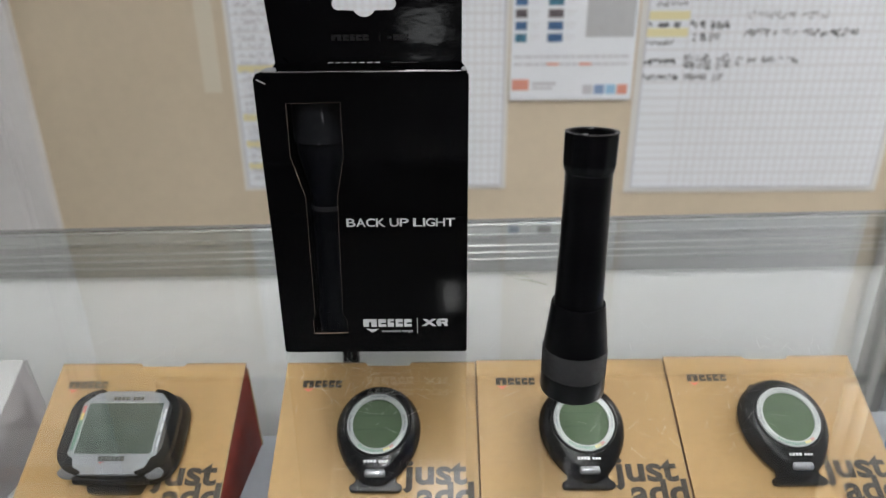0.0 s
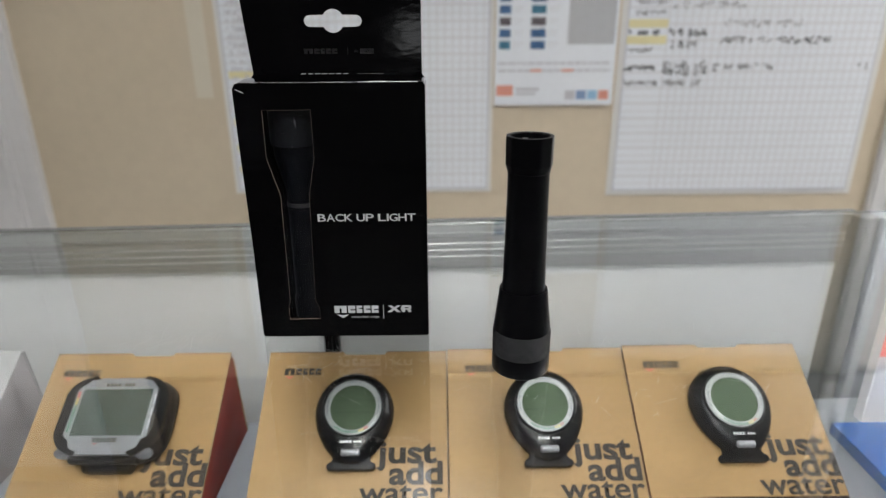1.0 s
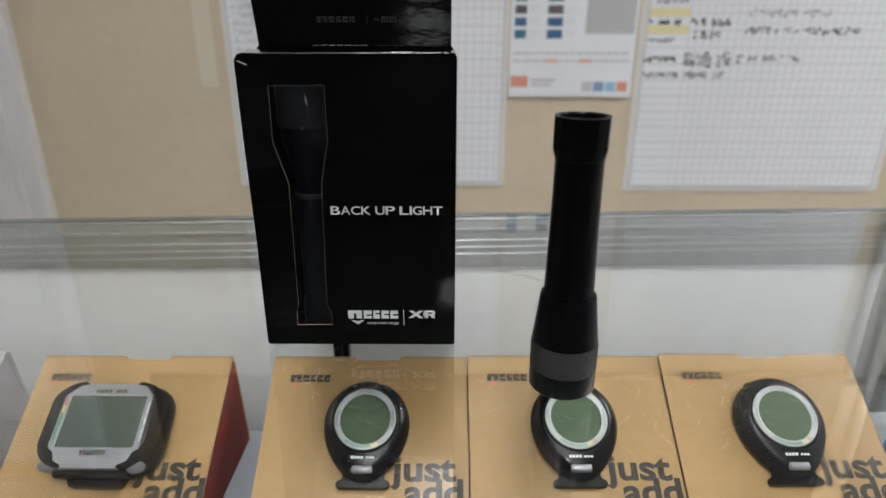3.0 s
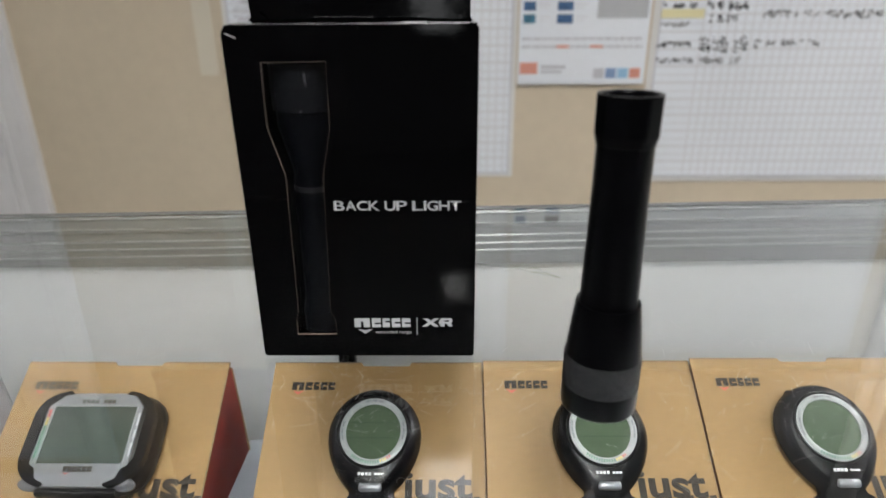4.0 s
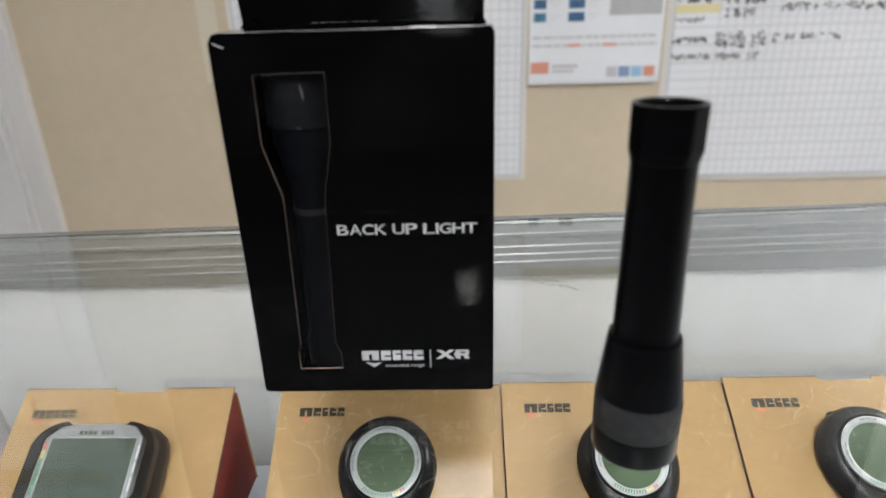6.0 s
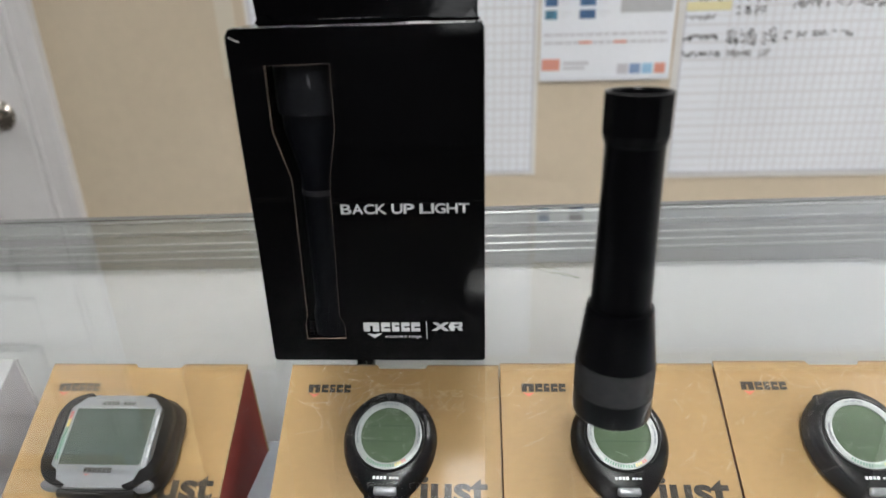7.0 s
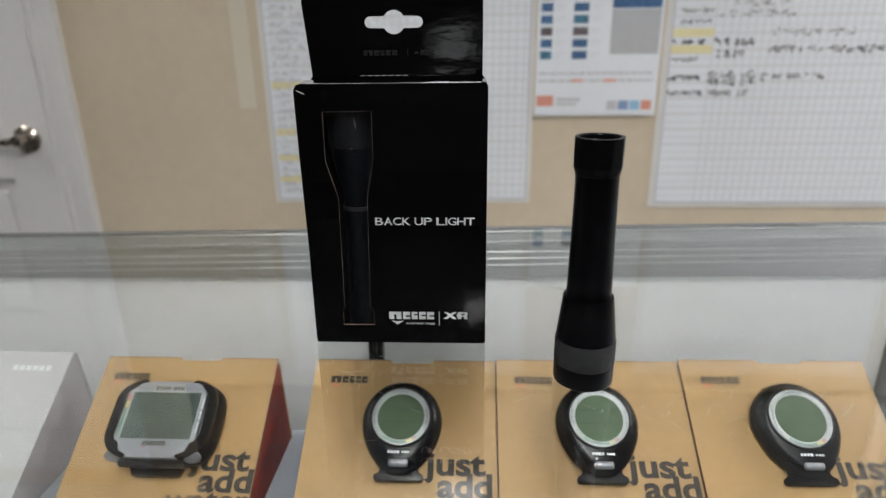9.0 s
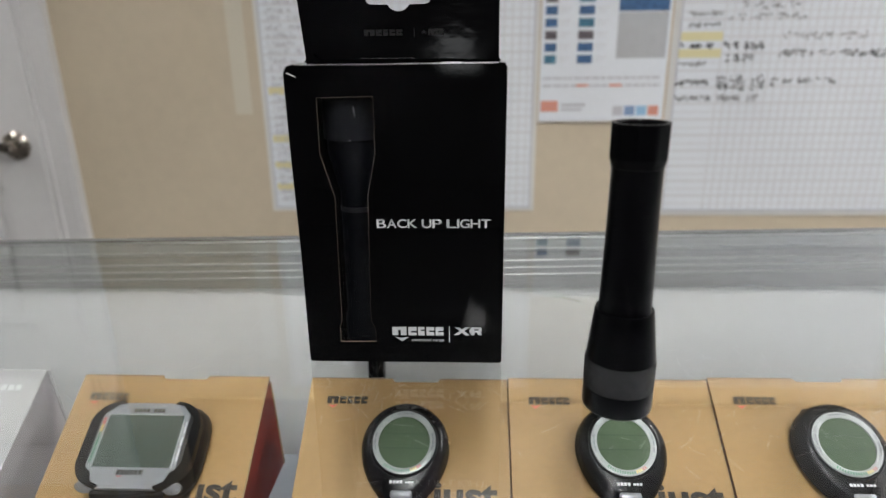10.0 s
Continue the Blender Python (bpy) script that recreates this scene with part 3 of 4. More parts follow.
part("dust", quads_bm([(x, x + d, z, z + d, 30) for x, z, d in [(r.uniform(CX0 + 0.004, CX1 - 0.004), r.uniform(0.004, CH - 0.004), r.choice((0.00012, 0.00018, 0.00026))) for _ in range(46)] if not (-0.081 < x < -0.049)]), PRINT_GHOST, carton, "specks of dust", m=Matrix.Translation((0, -0.0002, 0)) @ FRONT)["kind"] = "stuff"
TOFRONT = Matrix.Translation((0, -0.0002, 0.0021)) @ FRONT
letters, lx = [], -0.0525
for ch in "BACK UP LIGHT":   # broad capitals, set one by one
    wide = {"I": 0.00115, " ": 0.0020}.get(ch, 0.00492)
    if ch != " ":
        letters.append(text_bm(ch, lx, lx + wide, 0.0750, 0.0796, 0.012))
    lx += wide + (0.00038 if ch != " " else 0.0)
part("lettering", joined(letters), PRINT_WHITE, carton, "pale grey printed words", m=TOFRONT)
part("printed_mark", mark_bm(-0.0467, -0.0190, 0.0143, 0.0193), PRINT_WHITE, carton, m=TOFRONT)
part("printed_chevron", chevron_bm(-0.0455, -0.0375, 0.0106, 0.0134), PRINT_WHITE, carton, m=TOFRONT)
part("small_lettering", text_bm("extended range", -0.0362, -0.0186, 0.0104, 0.0126, 0.006), PRINT_WHITE, carton, m=TOFRONT)
part("printed_rule", quads_bm([(-0.0160, -0.0156, 0.0102, 0.0197)]), PRINT_WHITE, carton, m=TOFRONT)
part("printed_device", prism_bm([(-0.0134, 0.0147), (-0.0110, 0.0147), (-0.0048, 0.0193), (-0.0072, 0.0193)], 0.0, 0.0001), PRINT_WHITE, carton, m=TOFRONT)
part("printed_device", prism_bm([(-0.0072, 0.0147), (-0.0048, 0.0147), (-0.0104, 0.0193), (-0.0128, 0.0193)], 0.0002, 0.0003), PRINT_WHITE, carton, m=TOFRONT)
part("printed_device", plate_bm([(-0.0052, 0.0170), (-0.0040, 0.0193), (0.0012, 0.0193), (0.0016, 0.0186), (0.0016, 0.0172), (0.0010, 0.0166), (0.0018, 0.0147), (-0.0002, 0.0147), (-0.0010, 0.0163), (-0.0022, 0.0163), (-0.0022, 0.0147), (-0.0040, 0.0147)], [[(-0.0024, 0.0174), (-0.0024, 0.0182), (0.0000, 0.0182), (0.0000, 0.0174)]], -0.0003, -0.0002), PRINT_WHITE, carton, m=Matrix.Translation((0, 0, 0.0021)))
part("tab_print", mark_bm(-0.060, -0.040, 0.1705, 0.1735), PRINT_GHOST, carton, "dull print on the tab", m=Matrix.Translation((0, CD - 0.001, 0)) @ FRONT)
part("tab_print", joined([quads_bm([(-0.0340, -0.0337, 0.1700, 0.1740), (-0.0300, -0.0285, 0.1715, 0.1725, 40), (-0.0290, -0.0275, 0.1715, 0.1725, -40)]), mark_bm(-0.0265, -0.0185, 0.1705, 0.1735)]), PRINT_GHOST, carton, m=Matrix.Translation((0, CD - 0.001, 0)) @ FRONT)
part("top_print", quads_bm([(-0.062 + i * 0.0042, -0.0592 + i * 0.0042, 0.0, 0.004) for i in range(7)] + [(-0.028, -0.0125, 0.0005, 0.0012)]), PRINT_WHITE, carton, m=Matrix.Translation((0, CD - 0.0062, CH + 0.0016)))
rim = []
for (xa, za), (xb, zb) in zip(window, window[1:] + window[:1]):   # pale cut edge of the window
    ln, cx, cz = math.hypot(xb - xa, zb - za), (xa + xb) / 2, (za + zb) / 2
    rim.append((cx - ln / 2, cx + ln / 2, cz - 0.00005, cz + 0.00005, math.degrees(math.atan2(zb - za, xb - xa))))
part("window_rim", quads_bm(rim), WINDOW_RIM, carton, "thin raw card edge round the window", m=Matrix.Translation((0, -0.00015, 0)) @ FRONT)
# tray and torch behind the window
part("inner_tray", box_bm(-0.088, -0.044, 0.0335, 0.0342, 0.004, 0.150), MATT_BLACK, carton)
boxed = part("boxed_torch", turned_bm([(0.0, 0.008), (0.0098, 0.008), (0.0101, 0.0195), (0.0088, 0.0240), (0.0086, 0.0925), (0.0137, 0.1140), (0.0137, 0.1205), (0.0, 0.1205)], 40), MATT_BLACK, carton, "black torch behind the window", True, Matrix.Translation((-0.0652, 0.0180, 0)))
part("boxed_head", turned_bm([(0.0, 0.1206), (0.0148, 0.1206), (0.0152, 0.1225), (0.0152, 0.1480), (0.0, 0.1490)], 40), BOXED_GREY, boxed, "dark grey torch head", True, Matrix.Translation((-0.0652, 0.0180, 0)))
part("boxed_ring", turned_bm([(0.0, 0.0825), (0.0089, 0.0825), (0.0091, 0.0838), (0.0089, 0.0850), (0.0, 0.0850)], 40), PRINT_GHOST, boxed, "dull grey ring", True, Matrix.Translation((-0.0652, 0.0180, 0)))
film = part("window_film", box_bm(-0.083, -0.0478, 0.0012, 0.00145, 0.0075, 0.1440), FILM, carton, "clear plastic window film")
film.visible_shadow = False
# highlights on the creased film, put in as pale strips
for cx, cz, ln, ang in ((-0.0612, 0.1352, 0.0068, 98), (-0.0640, 0.1215, 0.0016, 20)):
    part("crease_glint", prism_bm([(-ln / 2, 0), (0, -0.0004), (ln / 2, 0), (0, 0.0004)], 0.0, 0.00015), FILM_GLINT, film, "film crease with its highlight painted pale", m=Matrix.Translation((cx, 0.0011, cz)) @ FRONT @ Matrix.Rotation(radians(ang), 4, "Z"))
# ---------------------------------------------------------------- the torch on the glass
torch = thing("dive_torch", pose(0.0662, 0.2700, 0.9980), "black anodised dive torch standing on its head on glass", "torch")
part("head", turned_bm([(0.0, 0.0), (0.0157, 0.0), (0.0162, 0.0004), (0.0164, 0.0011), (0.0164, 0.0112), (0.0, 0.0112)]), ANODISED, torch, "", True)
part("grip_band", turned_bm([(0.0, 0.01125), (0.01625, 0.01125), (0.0164, 0.0118), (0.0164, 0.0250), (0.0162, 0.0257), (0.0, 0.0257)]), KNURL, torch, "dark grey matt grip band", True)
part("neck", turned_bm([(0.0, 0.02575), (0.0161, 0.02575), (0.0155, 0.031), (0.0134, 0.0492), (0.0130, 0.0503), (0.0125, 0.0503), (0.0123, 0.0485), (0.0, 0.0485)]), ANODISED, torch, "", True)
part("barrel", turned_bm([(0.0, 0.0486), (0.0119, 0.0486), (0.0117, 0.060), (0.0112, 0.080), (0.0109, 0.100), (0.01085, 0.1155), (0.0, 0.1155)]), ANODISED, torch, "", True)
part("tail_cap", turned_bm([(0.0, 0.1156), (0.0110, 0.1156), (0.0122, 0.1195), (0.0123, 0.1330), (0.0120, 0.1342), (0.0106, 0.1342), (0.0102, 0.1335), (0.0098, 0.1275), (0.0, 0.1275)], 80, (0.1190, 0.1334, 10, 1.012)), ANODISED, torch, "faceted black tail cap")
part("tail_switch", turned_bm([(0.0, 0.1276), (0.0052, 0.1276), (0.0050, 0.1306), (0.0035, 0.1316), (0.0, 0.1318)], 32), RUBBER, torch, "", True)
part("contact", box_bm(-0.0035, -0.0003, 0.0040, 0.0072, 0.1277, 0.1322, 0.0006), STEEL, torch, "small bright steel lug")

# ---------------------------------------------------------------- kraft boxes with dive computers
SLOPE = 34.0
AP_Y, AP_Z, LEN = 0.442, 0.909 - SINK, 0.130
FLOOR_Z = 0.8137 - SINK + 0.0002
FACE = Matrix.Rotation(radians(SLOPE), 4, "X")       # local: x right, y up the slope, z out of the face; origin at the top edge


def kraft_box(x0, rise, BOXW, label, shift=0.0):
    t = thing("product_box", pose(x0, AP_Y, AP_Z + rise), label, "product box", "row of kraft boxes")
    h = AP_Z + rise - FLOOR_Z
    c, s = math.cos(radians(SLOPE)), math.sin(radians(SLOPE))
    prof = [(0.0115, -h), (0.0012, -0.0060), (-0.0036, -0.0044), (-LEN * c + 0.002, -LEN * s - 0.0008), (-LEN * c + 0.001, -h)]
    body = part("side_body", prism_bm(prof, 0.001, BOXW - 0.001, "x"), RED_CARD, t, "dark red printed card sides")
    # sloping face with the notch in its top edge
    n0, n1 = 0.068, 0.1025
    face = [(0, -LEN), (BOXW, -LEN), (BOXW, 0), (n1 + 0.002, 0), (n1, -0.0030), (n0, -0.0030), (n0 - 0.002, 0), (0, 0)]
    part("face_panel", prism_bm(face, -0.0016, 0.0, "z", 0.0003), KRAFT, t, "plain kraft cardboard face", m=FACE)
    for a, b in ((0.0005, n0 - 0.003), (n1 + 0.003, BOXW - 0.0005)):
        part("top_edge", quads_bm([(a, b, -0.0010, 0.0)], 0.0002), KRAFT_EDGE, t, m=FACE)
    part("side_edge", quads_bm([(BOXW - 0.0007, BOXW - 0.0001, -LEN, -0.001)], 0.0002), KRAFT_EDGE, t, m=FACE)
    part("front_lip", prism_bm([(-LEN * c - 0.0006, -LEN * s - 0.001), (-LEN * c + 0.0008, -LEN * s - 0.001), (-LEN * c + 0.0008, -h), (-LEN * c - 0.0006, -h)], 0.0, BOXW, "x"), INK, t, "black printed front lip")
    part("back_panel", prism_bm([(0.0125, -h), (0.0020, -0.0060), (0.0012, -0.0060), (0.0117, -h)], 0.0, BOXW, "x"), KRAFT, t)
    part("printed_mark", mark_bm(0.0155 - shift, 0.0475 - shift, -0.0222, -0.0160, 0.0003), INK, t, m=FACE)
    part("printed_chevron", chevron_bm(0.0165 - shift, 0.0245 - shift, -0.0258, -0.0228, 0.0003), RED_INK, t, m=FACE)
    part("lettering", text_bm("just", 0.1000, 0.1490, -0.1048, -0.0810, 0.031, 0.0003), INK, t, "dark grey printed words", m=FACE)
    part("lettering", text_bm("add", 0.1110, 0.1540, -0.1155, -0.0968, 0.031, 0.00035), INK, t, m=FACE)
    part("lettering", text_bm("water", 0.0875, 0.1542, -0.1290, -0.1150, 0.017, 0.00032), INK, t, m=FACE)
    return t


def egg(k, w, top, bottom, z, cx=0.0, n=56):
    """An egg-shaped loop, broad above and narrow below."""
    pts = []
    for i in range(n):
        a = 2 * math.pi * i / n
        s, c = math.sin(a), math.cos(a)
        yy = (top if s > 0 else bottom) * s
        xx = w * c if s > 0 else w * math.copysign(abs(c) ** 0.8, c) * (1.0 - 0.30 * s * s)
        pts.append((cx + xx * k, yy * k, z))
    return pts


def ring_bm(r0, r1, z0, z1, n=64):
    loops = []
    for r, z in ((r0, z0), (r0, z1), ((r0 + r1) / 2, z1 + 0.0005), (r1, z1), (r1, z0)):
        loops.append([(r * math.cos(2 * math.pi * i / n), r * math.sin(2 * math.pi * i / n), z) for i in range(n)])
    bm = loft_bm(loops, close=False)
    return bm


def wrist_computer(m):
    t = thing("wrist_dive_computer", m, "round black wrist dive computer with silver ring on a kraft box", "dive computer", "round dive computers")
    k = 1.0
    part("case", loft_bm([egg(0.95, 0.0315, 0.0322, 0.043, 0.0004), egg(1.0, 0.0328, 0.0330, 0.0437, 0.0030), egg(1.0, 0.0324, 0.0328, 0.0433, 0.0062), egg(0.965, 0.0318, 0.0325, 0.0425, 0.0092), egg(0.90, 0.0310, 0.0322, 0.0412, 0.0114), egg(0.80, 0.0305, 0.0320, 0.0405, 0.0123), egg(0.45, 0.030, 0.032, 0.040, 0.0125)]), RUBBER, t, "black rubber case", True)
    part("ring", ring_bm(0.0231, 0.0189, 0.0120, 0.0132), PALE_SILVER, t, "pale silver ring", True)
    part("ring_seat", ring_bm(0.0250, 0.0232, 0.0118, 0.0127), GREY_RUBBER, t, "glossy black bead round the ring", True)
    part("display", turned_bm([(0.0, 0.0120), (0.0190, 0.0120), (0.0190, 0.0126), (0.0, 0.0127)], 56), LCD_GREEN, t, "green-grey blank display")
    for v in (-0.0045, 0.0060):
        half = math.sqrt(0.0188 ** 2 - v * v)
        part("segment_line", quads_bm([(-half, half, v - 0.00022, v + 0.00022)], 0.01285), LCD_LINE, t)
    ticks = []
    for i in range(17):
        a = radians(-128 + i * 4.6)
        ticks.append((0.0211 * math.cos(a) - 0.0004, 0.0211 * math.cos(a) + 0.0004, 0.0211 * math.sin(a) - 0.0010, 0.0211 * math.sin(a) + 0.0010, -128 + i * 4.6 - 90))
    part("scale_green", quads_bm(ticks[:12], 0.0139), GREEN_INK, t)
    part("scale_yellow", quads_bm(ticks[12:15], 0.0139), YELLOW_INK, t)
    part("scale_red", quads_bm(ticks[15:], 0.0139), RED_INK, t)
    part("ring_print", quads_bm([(0.0211 * math.cos(radians(a)) - 0.0018, 0.0211 * math.cos(radians(a)) + 0.0018, 0.0211 * math.sin(radians(a)) - 0.0005, 0.0211 * math.sin(radians(a)) + 0.0005, a - 90) for a in (90, 78, 102, 12, 0, -12, 168, 180, 192)], 0.0139), SILVER_DARK, t)
    part("name_bars", quads_bm([(-0.0085 + i * 0.0024, -0.0067 + i * 0.0024, -0.0292, -0.0272) for i in range(4)] + [(0.0025 + i * 0.0022, 0.0042 + i * 0.0022, -0.0290, -0.0276) for i in range(3)], 0.0128), PRINT_WHITE, t)
    part("button", box_bm(-0.0078, 0.0078, -0.0388, -0.0328, 0.0085, 0.0126, 0.0022, 3), SILVER, t, "silver push button", True)
    lobe = [(0.0150, -0.0340), (0.0152, -0.0395), (0.0166, -0.0412)] + [(0.0166 + 0.0030 * math.sin(q), -0.0442 + 0.0030 * math.cos(q)) for q in [radians(20 + 16 * i) for i in range(11)]]
    sb = prism_bm(lobe + [(-x, y) for x, y in reversed(lobe)], 0.0004, 0.0048, "z", 0.0006)
    part("strap_end", sb, RUBBER, t, "black strap stub")
    part("strap_lug", prism_bm([(-0.0180, 0.0220), (-0.0166, 0.0298), (-0.0150, 0.0310), (0.0150, 0.0310), (0.0166, 0.0298), (0.0180, 0.0220)], 0.0004, 0.0034, "z", 0.0008), RUBBER, t)
    return t


def squircle(w, h, z, n=4.2, count=48):
    """A square loop with broadly rounded corners."""
    pts = []
    for i in range(count):
        a = 2 * math.pi * (i + 0.5) / count
        c, q = math.cos(a), math.sin(a)
        k = (abs(c) ** n + abs(q) ** n) ** (-1 / n)
        pts.append((w * k * c, h * k * q * (1.13 if q < 0 else 1.0), z))
    return pts


def console_computer(m):
    t = thing("console_dive_computer", m, "large square silver and black dive computer on a kraft box", "dive computer")
    part("case", loft_bm([squircle(0.0462, 0.0350, 0.0004), squircle(0.0488, 0.0368, 0.0035), squircle(0.0492, 0.0370, 0.009), squircle(0.0480, 0.0358, 0.0150), squircle(0.0452, 0.0334, 0.0192), squircle(0.0425, 0.0312, 0.0207)]), GREY_RUBBER, t, "smoky black rubber case", True)
    plate = [(-0.0250, -0.0385), (0.0250, -0.0385), (0.0305, -0.0310), (0.0362, -0.0225), (0.0362, 0.0225), (0.0310, 0.0285), (0.0260, 0.0335), (-0.0260, 0.0335), (-0.0310, 0.0285), (-0.0382, 0.0225), (-0.0382, -0.0225), (-0.0320, -0.0310)]
    part("face_plate", prism_bm(plate, 0.0180, 0.0216, "z", 0.0008), SILVER, t, "brushed silver face plate")
    part("display", prism_bm([(-0.0322, -0.0215), (0.0300, -0.0215), (0.0318, -0.0197), (0.0318, 0.0222), (-0.0318, 0.0222), (-0.0322, 0.0212)], 0.0205, 0.0219), LCD, t, "grey-green blank display")
    part("display_rim", joined([box_bm(-0.0334, -0.0323, -0.0220, 0.0232, 0.0210, 0.0222), box_bm(0.0319, 0.0328, -0.0220, 0.0232, 0.0210, 0.0222), box_bm(-0.0334, 0.0328, 0.0223, 0.0232, 0.0210, 0.0222)]), PALE_SILVER, t)
    for s, (a, b) in ((1, (0.0285, 0.0215)), (-1, (0.0285, 0.0215))):
        for v, inner in ((1, [(0.0405, 0.0130), (0.0396, 0.0205), (0.0345, 0.0262), (0.0285, 0.0312), (0.0205, 0.0322)]), (-1, [(0.0405, 0.0150), (0.0372, 0.0222), (0.0322, 0.0252), (0.0300, 0.0322), (0.0215, 0.0362)])):
            outer = [p for p in squircle(0.0478, 0.0362 if v > 0 else 0.0398, 0, 3.4, 72) if p[0] > 0.0205 and p[1] > 0.0125]
            loop = [(p[0], p[1]) for p in reversed(outer)] + inner
            part("corner_grip", prism_bm([(s * x, v * y) for x, y in loop], 0.0060, 0.0226, "z", 0.0008), RUBBER, t, "black rubber corner grip")
        part("side_border", prism_bm([(s * 0.0394, -0.0172), (s * 0.0394, 0.0152), (s * 0.0472, 0.0152), (s * 0.0474, 0.0), (s * 0.0472, -0.0172)], 0.0060, 0.0219, "z", 0.0008), RUBBER, t, "black rubber side border")
        part("push_button", turned_bm([(0.0, 0), (0.0062, 0), (0.0058, 0.003), (0.0035, 0.0046), (0.0, 0.005)], 28), SILVER_DARK, t, "dull silver oval button", True, Matrix.Translation((s * 0.0350, -0.0352, 0.0165)) @ Matrix.Rotation(radians(35), 4, "X") @ Matrix.Diagonal((1.45, 0.85, 0.55, 1)))
    part("printed_mark", mark_bm(-0.0105, 0.0110, -0.0275, -0.0237, 0.0219), INK, t)
    part("printed_chevron", chevron_bm(-0.0100, -0.0052, -0.0298, -0.0280, 0.0219), RED_INK, t)
    part("name_bars", quads_bm([(-0.0130 + i * 0.0036, -0.0104 + i * 0.0036, 0.0248, 0.0278) for i in range(4)] + [(0.0040 + i * 0.0034, 0.0066 + i * 0.0034, 0.0248, 0.0278) for i in range(3)], 0.0219), INK, t)
    bars = [(-0.0366, -0.0344, -0.018 + i * 0.0032, -0.0155 + i * 0.0032) for i in range(12)]
    part("scale_green", quads_bm(bars[:8], 0.0219), GREEN_INK, t)
    part("scale_yellow", quads_bm(bars[8:10], 0.0219), YELLOW_INK, t)
    part("scale_red", quads_bm(bars[10:], 0.0219), RED_INK, t)
    part("side_print", quads_bm([(0.0345, 0.0360, -0.016, -0.006), (0.0345, 0.0360, -0.003, 0.004), (0.0345, 0.0360, 0.007, 0.017)], 0.0219), GREY_INK, t)
    part("strap_end", prism_bm([(-0.0215, -0.0465), (-0.0195, -0.0490), (0.0195, -0.0490), (0.0220, -0.0462), (0.0240, -0.0400), (0.0250, -0.0345), (-0.0250, -0.0345), (-0.0240, -0.0400)], 0.0004, 0.0085, "z", 0.001), RUBBER, t, "black strap stub")
    part("lower_bridge", loft_bm([[(x, -0.0400 - 0.0035 * math.cos(a), 0.0130 + 0.0045 * math.sin(a) - 0.002 * (1 - (x / 0.03) ** 2)) for a in np.linspace(0, 2 * math.pi, 10, endpoint=False)] for x in np.linspace(-0.03, 0.03, 9)]), GREY_RUBBER, t, "", True)
    return t


ROW = [(-0.3225, -0.0016, 0.1545, "kraft cardboard box with dark red sides and a square computer"), (-0.1330, -0.0016, 0.1584, "kraft cardboard box with a round computer, standing on shelf"), (0.0260, 0.0, 0.1564, "kraft cardboard box with a round computer, between two others"), (0.1830, 0.0022, 0.1545, "kraft cardboard box with a round computer, at the shelf end")]
for i, (x0, rise, width, label) in enumerate(ROW):
    kraft_box(x0, rise, width, label, 0.004 if i == 0 else 0.0)
    at = Matrix.Translation((x0, AP_Y, AP_Z + rise)) @ FACE
    if i == 0:
        console_computer(at @ Matrix.Translation((0.0775, -0.0632, 0.0006)) @ Matrix.Diagonal((0.885, 0.875, 1.08, 1)))
    else:
        wrist_computer(at @ Matrix.Translation((0.0803 + (0.0004, -0.0006, -0.0020)[i - 1], -0.0580, 0.0006)) @ Matrix.Diagonal((1, 1, 1.3, 1)))

# white box beside them
wb = thing("white_box", pose(-0.360, 0.4484, 0.9063 - SINK), "glossy white product box with a faint grey mark", "product box")
hw = 0.9063 - SINK - FLOOR_Z
c34, s34 = math.cos(radians(SLOPE)), math.sin(radians(SLOPE))
part("body", prism_bm([(0.012, -hw), (0.0, -0.001), (-LEN * 1.02 * c34, -LEN * 1.02 * s34 - 0.001), (-LEN * 1.02 * c34, -hw)], -0.20, -0.0006, "x"), WHITE_SIDE, wb, "grey-white card sides")
part("face_panel", prism_bm([(-0.2005, -LEN * 1.02), (0, -LEN * 1.02), (0, 0), (-0.2005, 0)], 0.0, 0.0014, "z", 0.0004), WHITE_BOX, wb, "glossy white card face", m=FACE)
part("back_edge", prism_bm([(0.0145, -hw), (0.0025, -0.0005), (0.0, -0.0005), (0.0120, -hw)], -0.2005, 0.0004, "x"), WHITE_BOX, wb)
part("name_bars", quads_bm([(-0.050 + i * 0.0062, -0.0455 + i * 0.0062, -0.0185, -0.0135) for i in range(6)], 0.0017), GREY_INK, wb, m=FACE)
part("printed_arc", loft_bm([[(-0.020 + r0 * math.cos(radians(a)), -0.035 + r0 * math.sin(radians(a)), 0.0017) for a in range(170, 260, 8)] + [(-0.020 + (r0 - 0.0006) * math.cos(radians(a)), -0.035 + (r0 - 0.0006) * math.sin(radians(a)), 0.0017) for a in range(258, 168, -8)] for r0 in (0.016, 0.01601)], close=True), GREY_INK, wb, m=FACE)

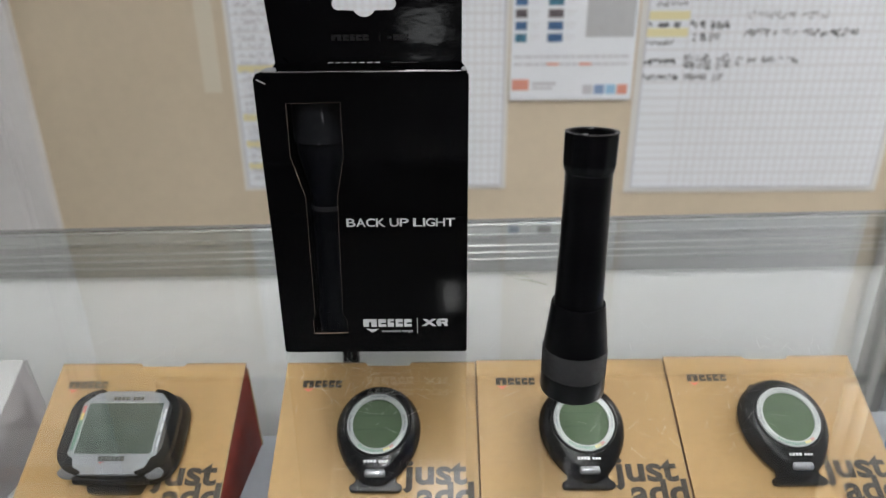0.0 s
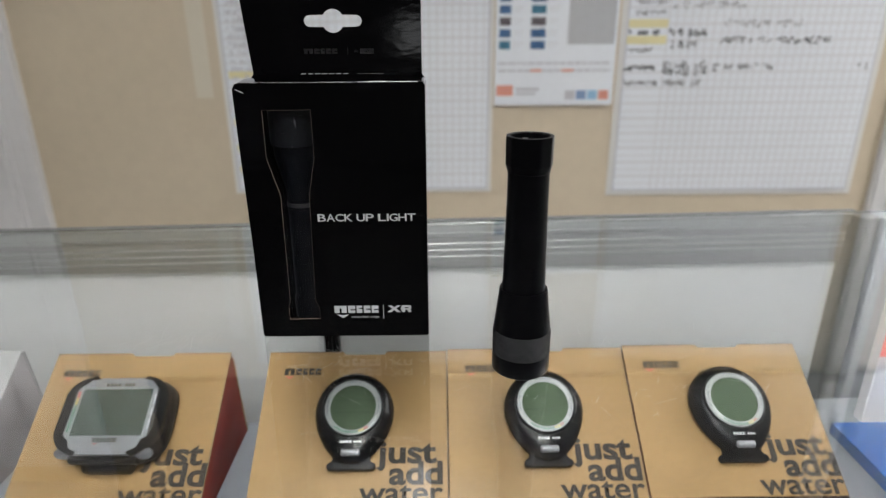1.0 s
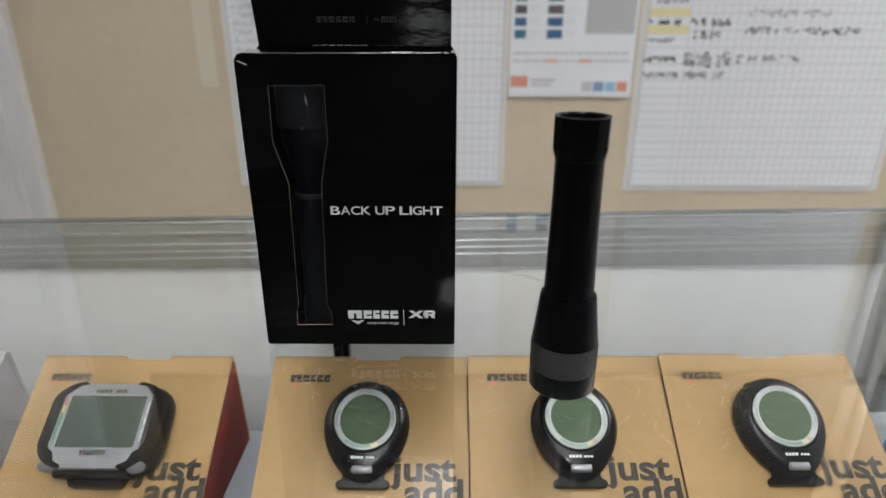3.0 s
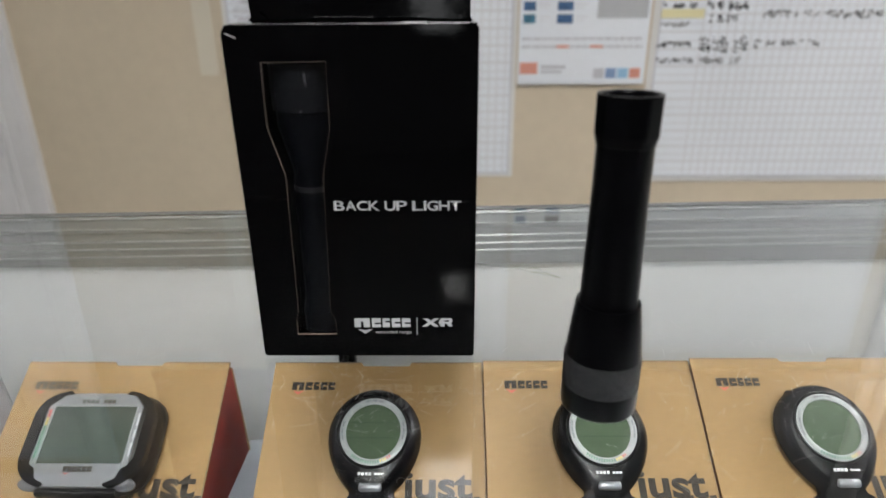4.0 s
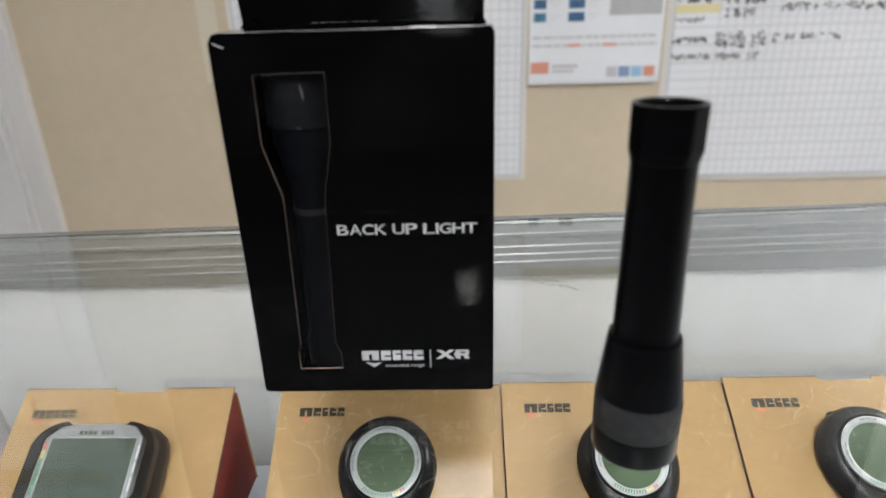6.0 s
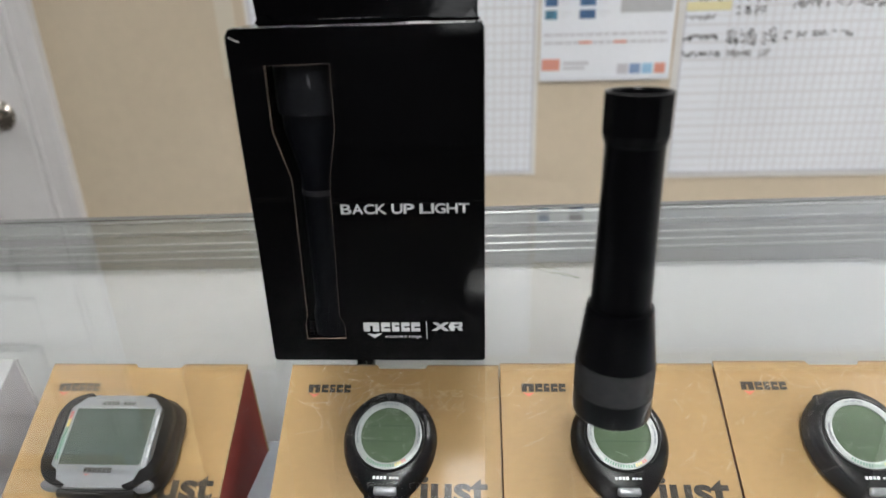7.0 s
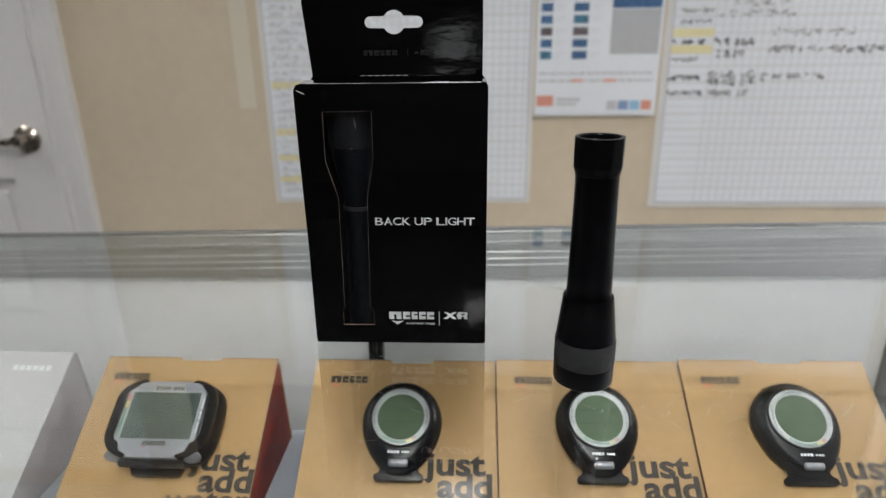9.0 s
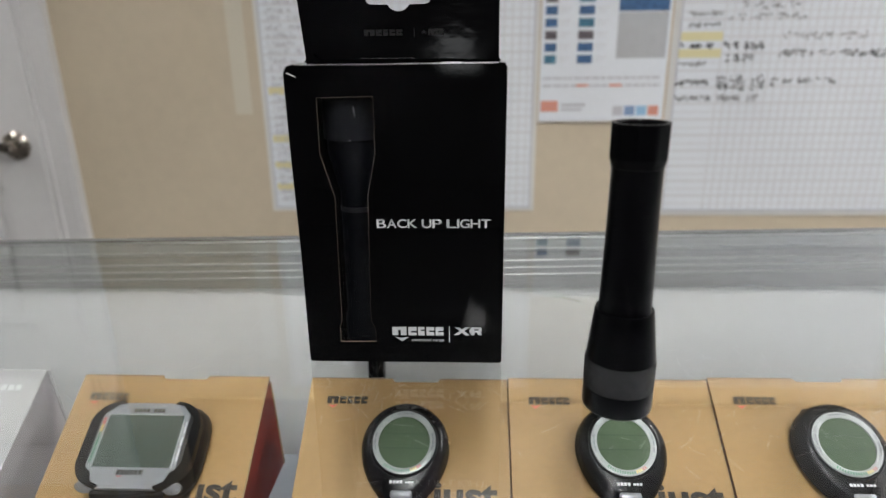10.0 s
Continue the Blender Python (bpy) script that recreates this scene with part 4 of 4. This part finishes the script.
# what stands beyond the end pane
bb = thing("blue_box", pose(0.50, 0.40, FLOOR_Z), "bright blue product box with white ring print", "product box")
part("body", box_bm(-0.108, 0.008, -0.16, 0.042, 0, 0.012, 0.001), BLUE_CARD, bb)
part("ring_print", joined([ring_bm(0.0115, 0.0098, 0.0121, 0.0123, 40)]), PRINT_WHITE, bb, m=Matrix.Translation((-0.020, -0.035, 0)) @ Matrix.Diagonal((1, 1.3, 1, 1)))
rb = thing("red_white_box", pose(0.487, 0.468, FLOOR_Z), "pale grey box with red band, standing on the shelf", "product box")
part("body", box_bm(-0.055, 0.022, -0.012, 0.0, 0.0, 0.150, 0.001), LILAC, rb)
part("red_band", box_bm(-0.0552, 0.0222, -0.0124, -0.0121, 0.074, 0.114), RED_BAND, rb)
part("printed_mark", turned_bm([(0.0, 0), (0.012, 0), (0.012, 0.0003), (0.0, 0.0003)], 24), PRINT_WHITE, rb, m=pose(-0.040, -0.0125, 0.124, 90, 0, 0))

# fine scratches in the glass top
r = random.Random(31)
rects = []
for cx, cy, n, sp in ((-0.19, 0.30, 70, 0.045), (-0.15, 0.30, 80, 0.03), (-0.03, 0.285, 210, 0.045), (0.085, 0.275, 230, 0.05), (0.18, 0.285, 230, 0.05), (-0.10, 0.34, 18, 0.07), (0.04, 0.38, 24, 0.15)):
    for _ in range(n):
        x, y = r.gauss(cx, sp * 0.6), r.gauss(cy, sp * 0.5)
        if abs(x - 0.066) < 0.03 and abs(y - 0.27) < 0.03:
            continue
        ln, wd, way = r.choice((0.0015, 0.003, 0.005, 0.008, 0.012)) * r.uniform(0.6, 1.2), r.uniform(0.00004, 0.00009), r.choice((r.gauss(55, 30), r.uniform(0, 180)))
        bend, steps = r.gauss(0, 3.0), 1 + int(ln / 0.003)
        for _ in range(steps):   # a scratch bends a little on its way
            dx, dy = math.cos(radians(way)) * ln / steps, math.sin(radians(way)) * ln / steps
            rects.append((x + dx / 2 - ln / steps / 2, x + dx / 2 + ln / steps / 2, y + dy / 2 - wd / 2, y + dy / 2 + wd / 2, way))
            x, y, way = x + dx, y + dy, way + bend
sc = part("glass_scratches", quads_bm(rects, 0.99792), SCRATCH, None)
tagged(sc, "fine pale scratches in the glass top", "scratches", kind="stuff")
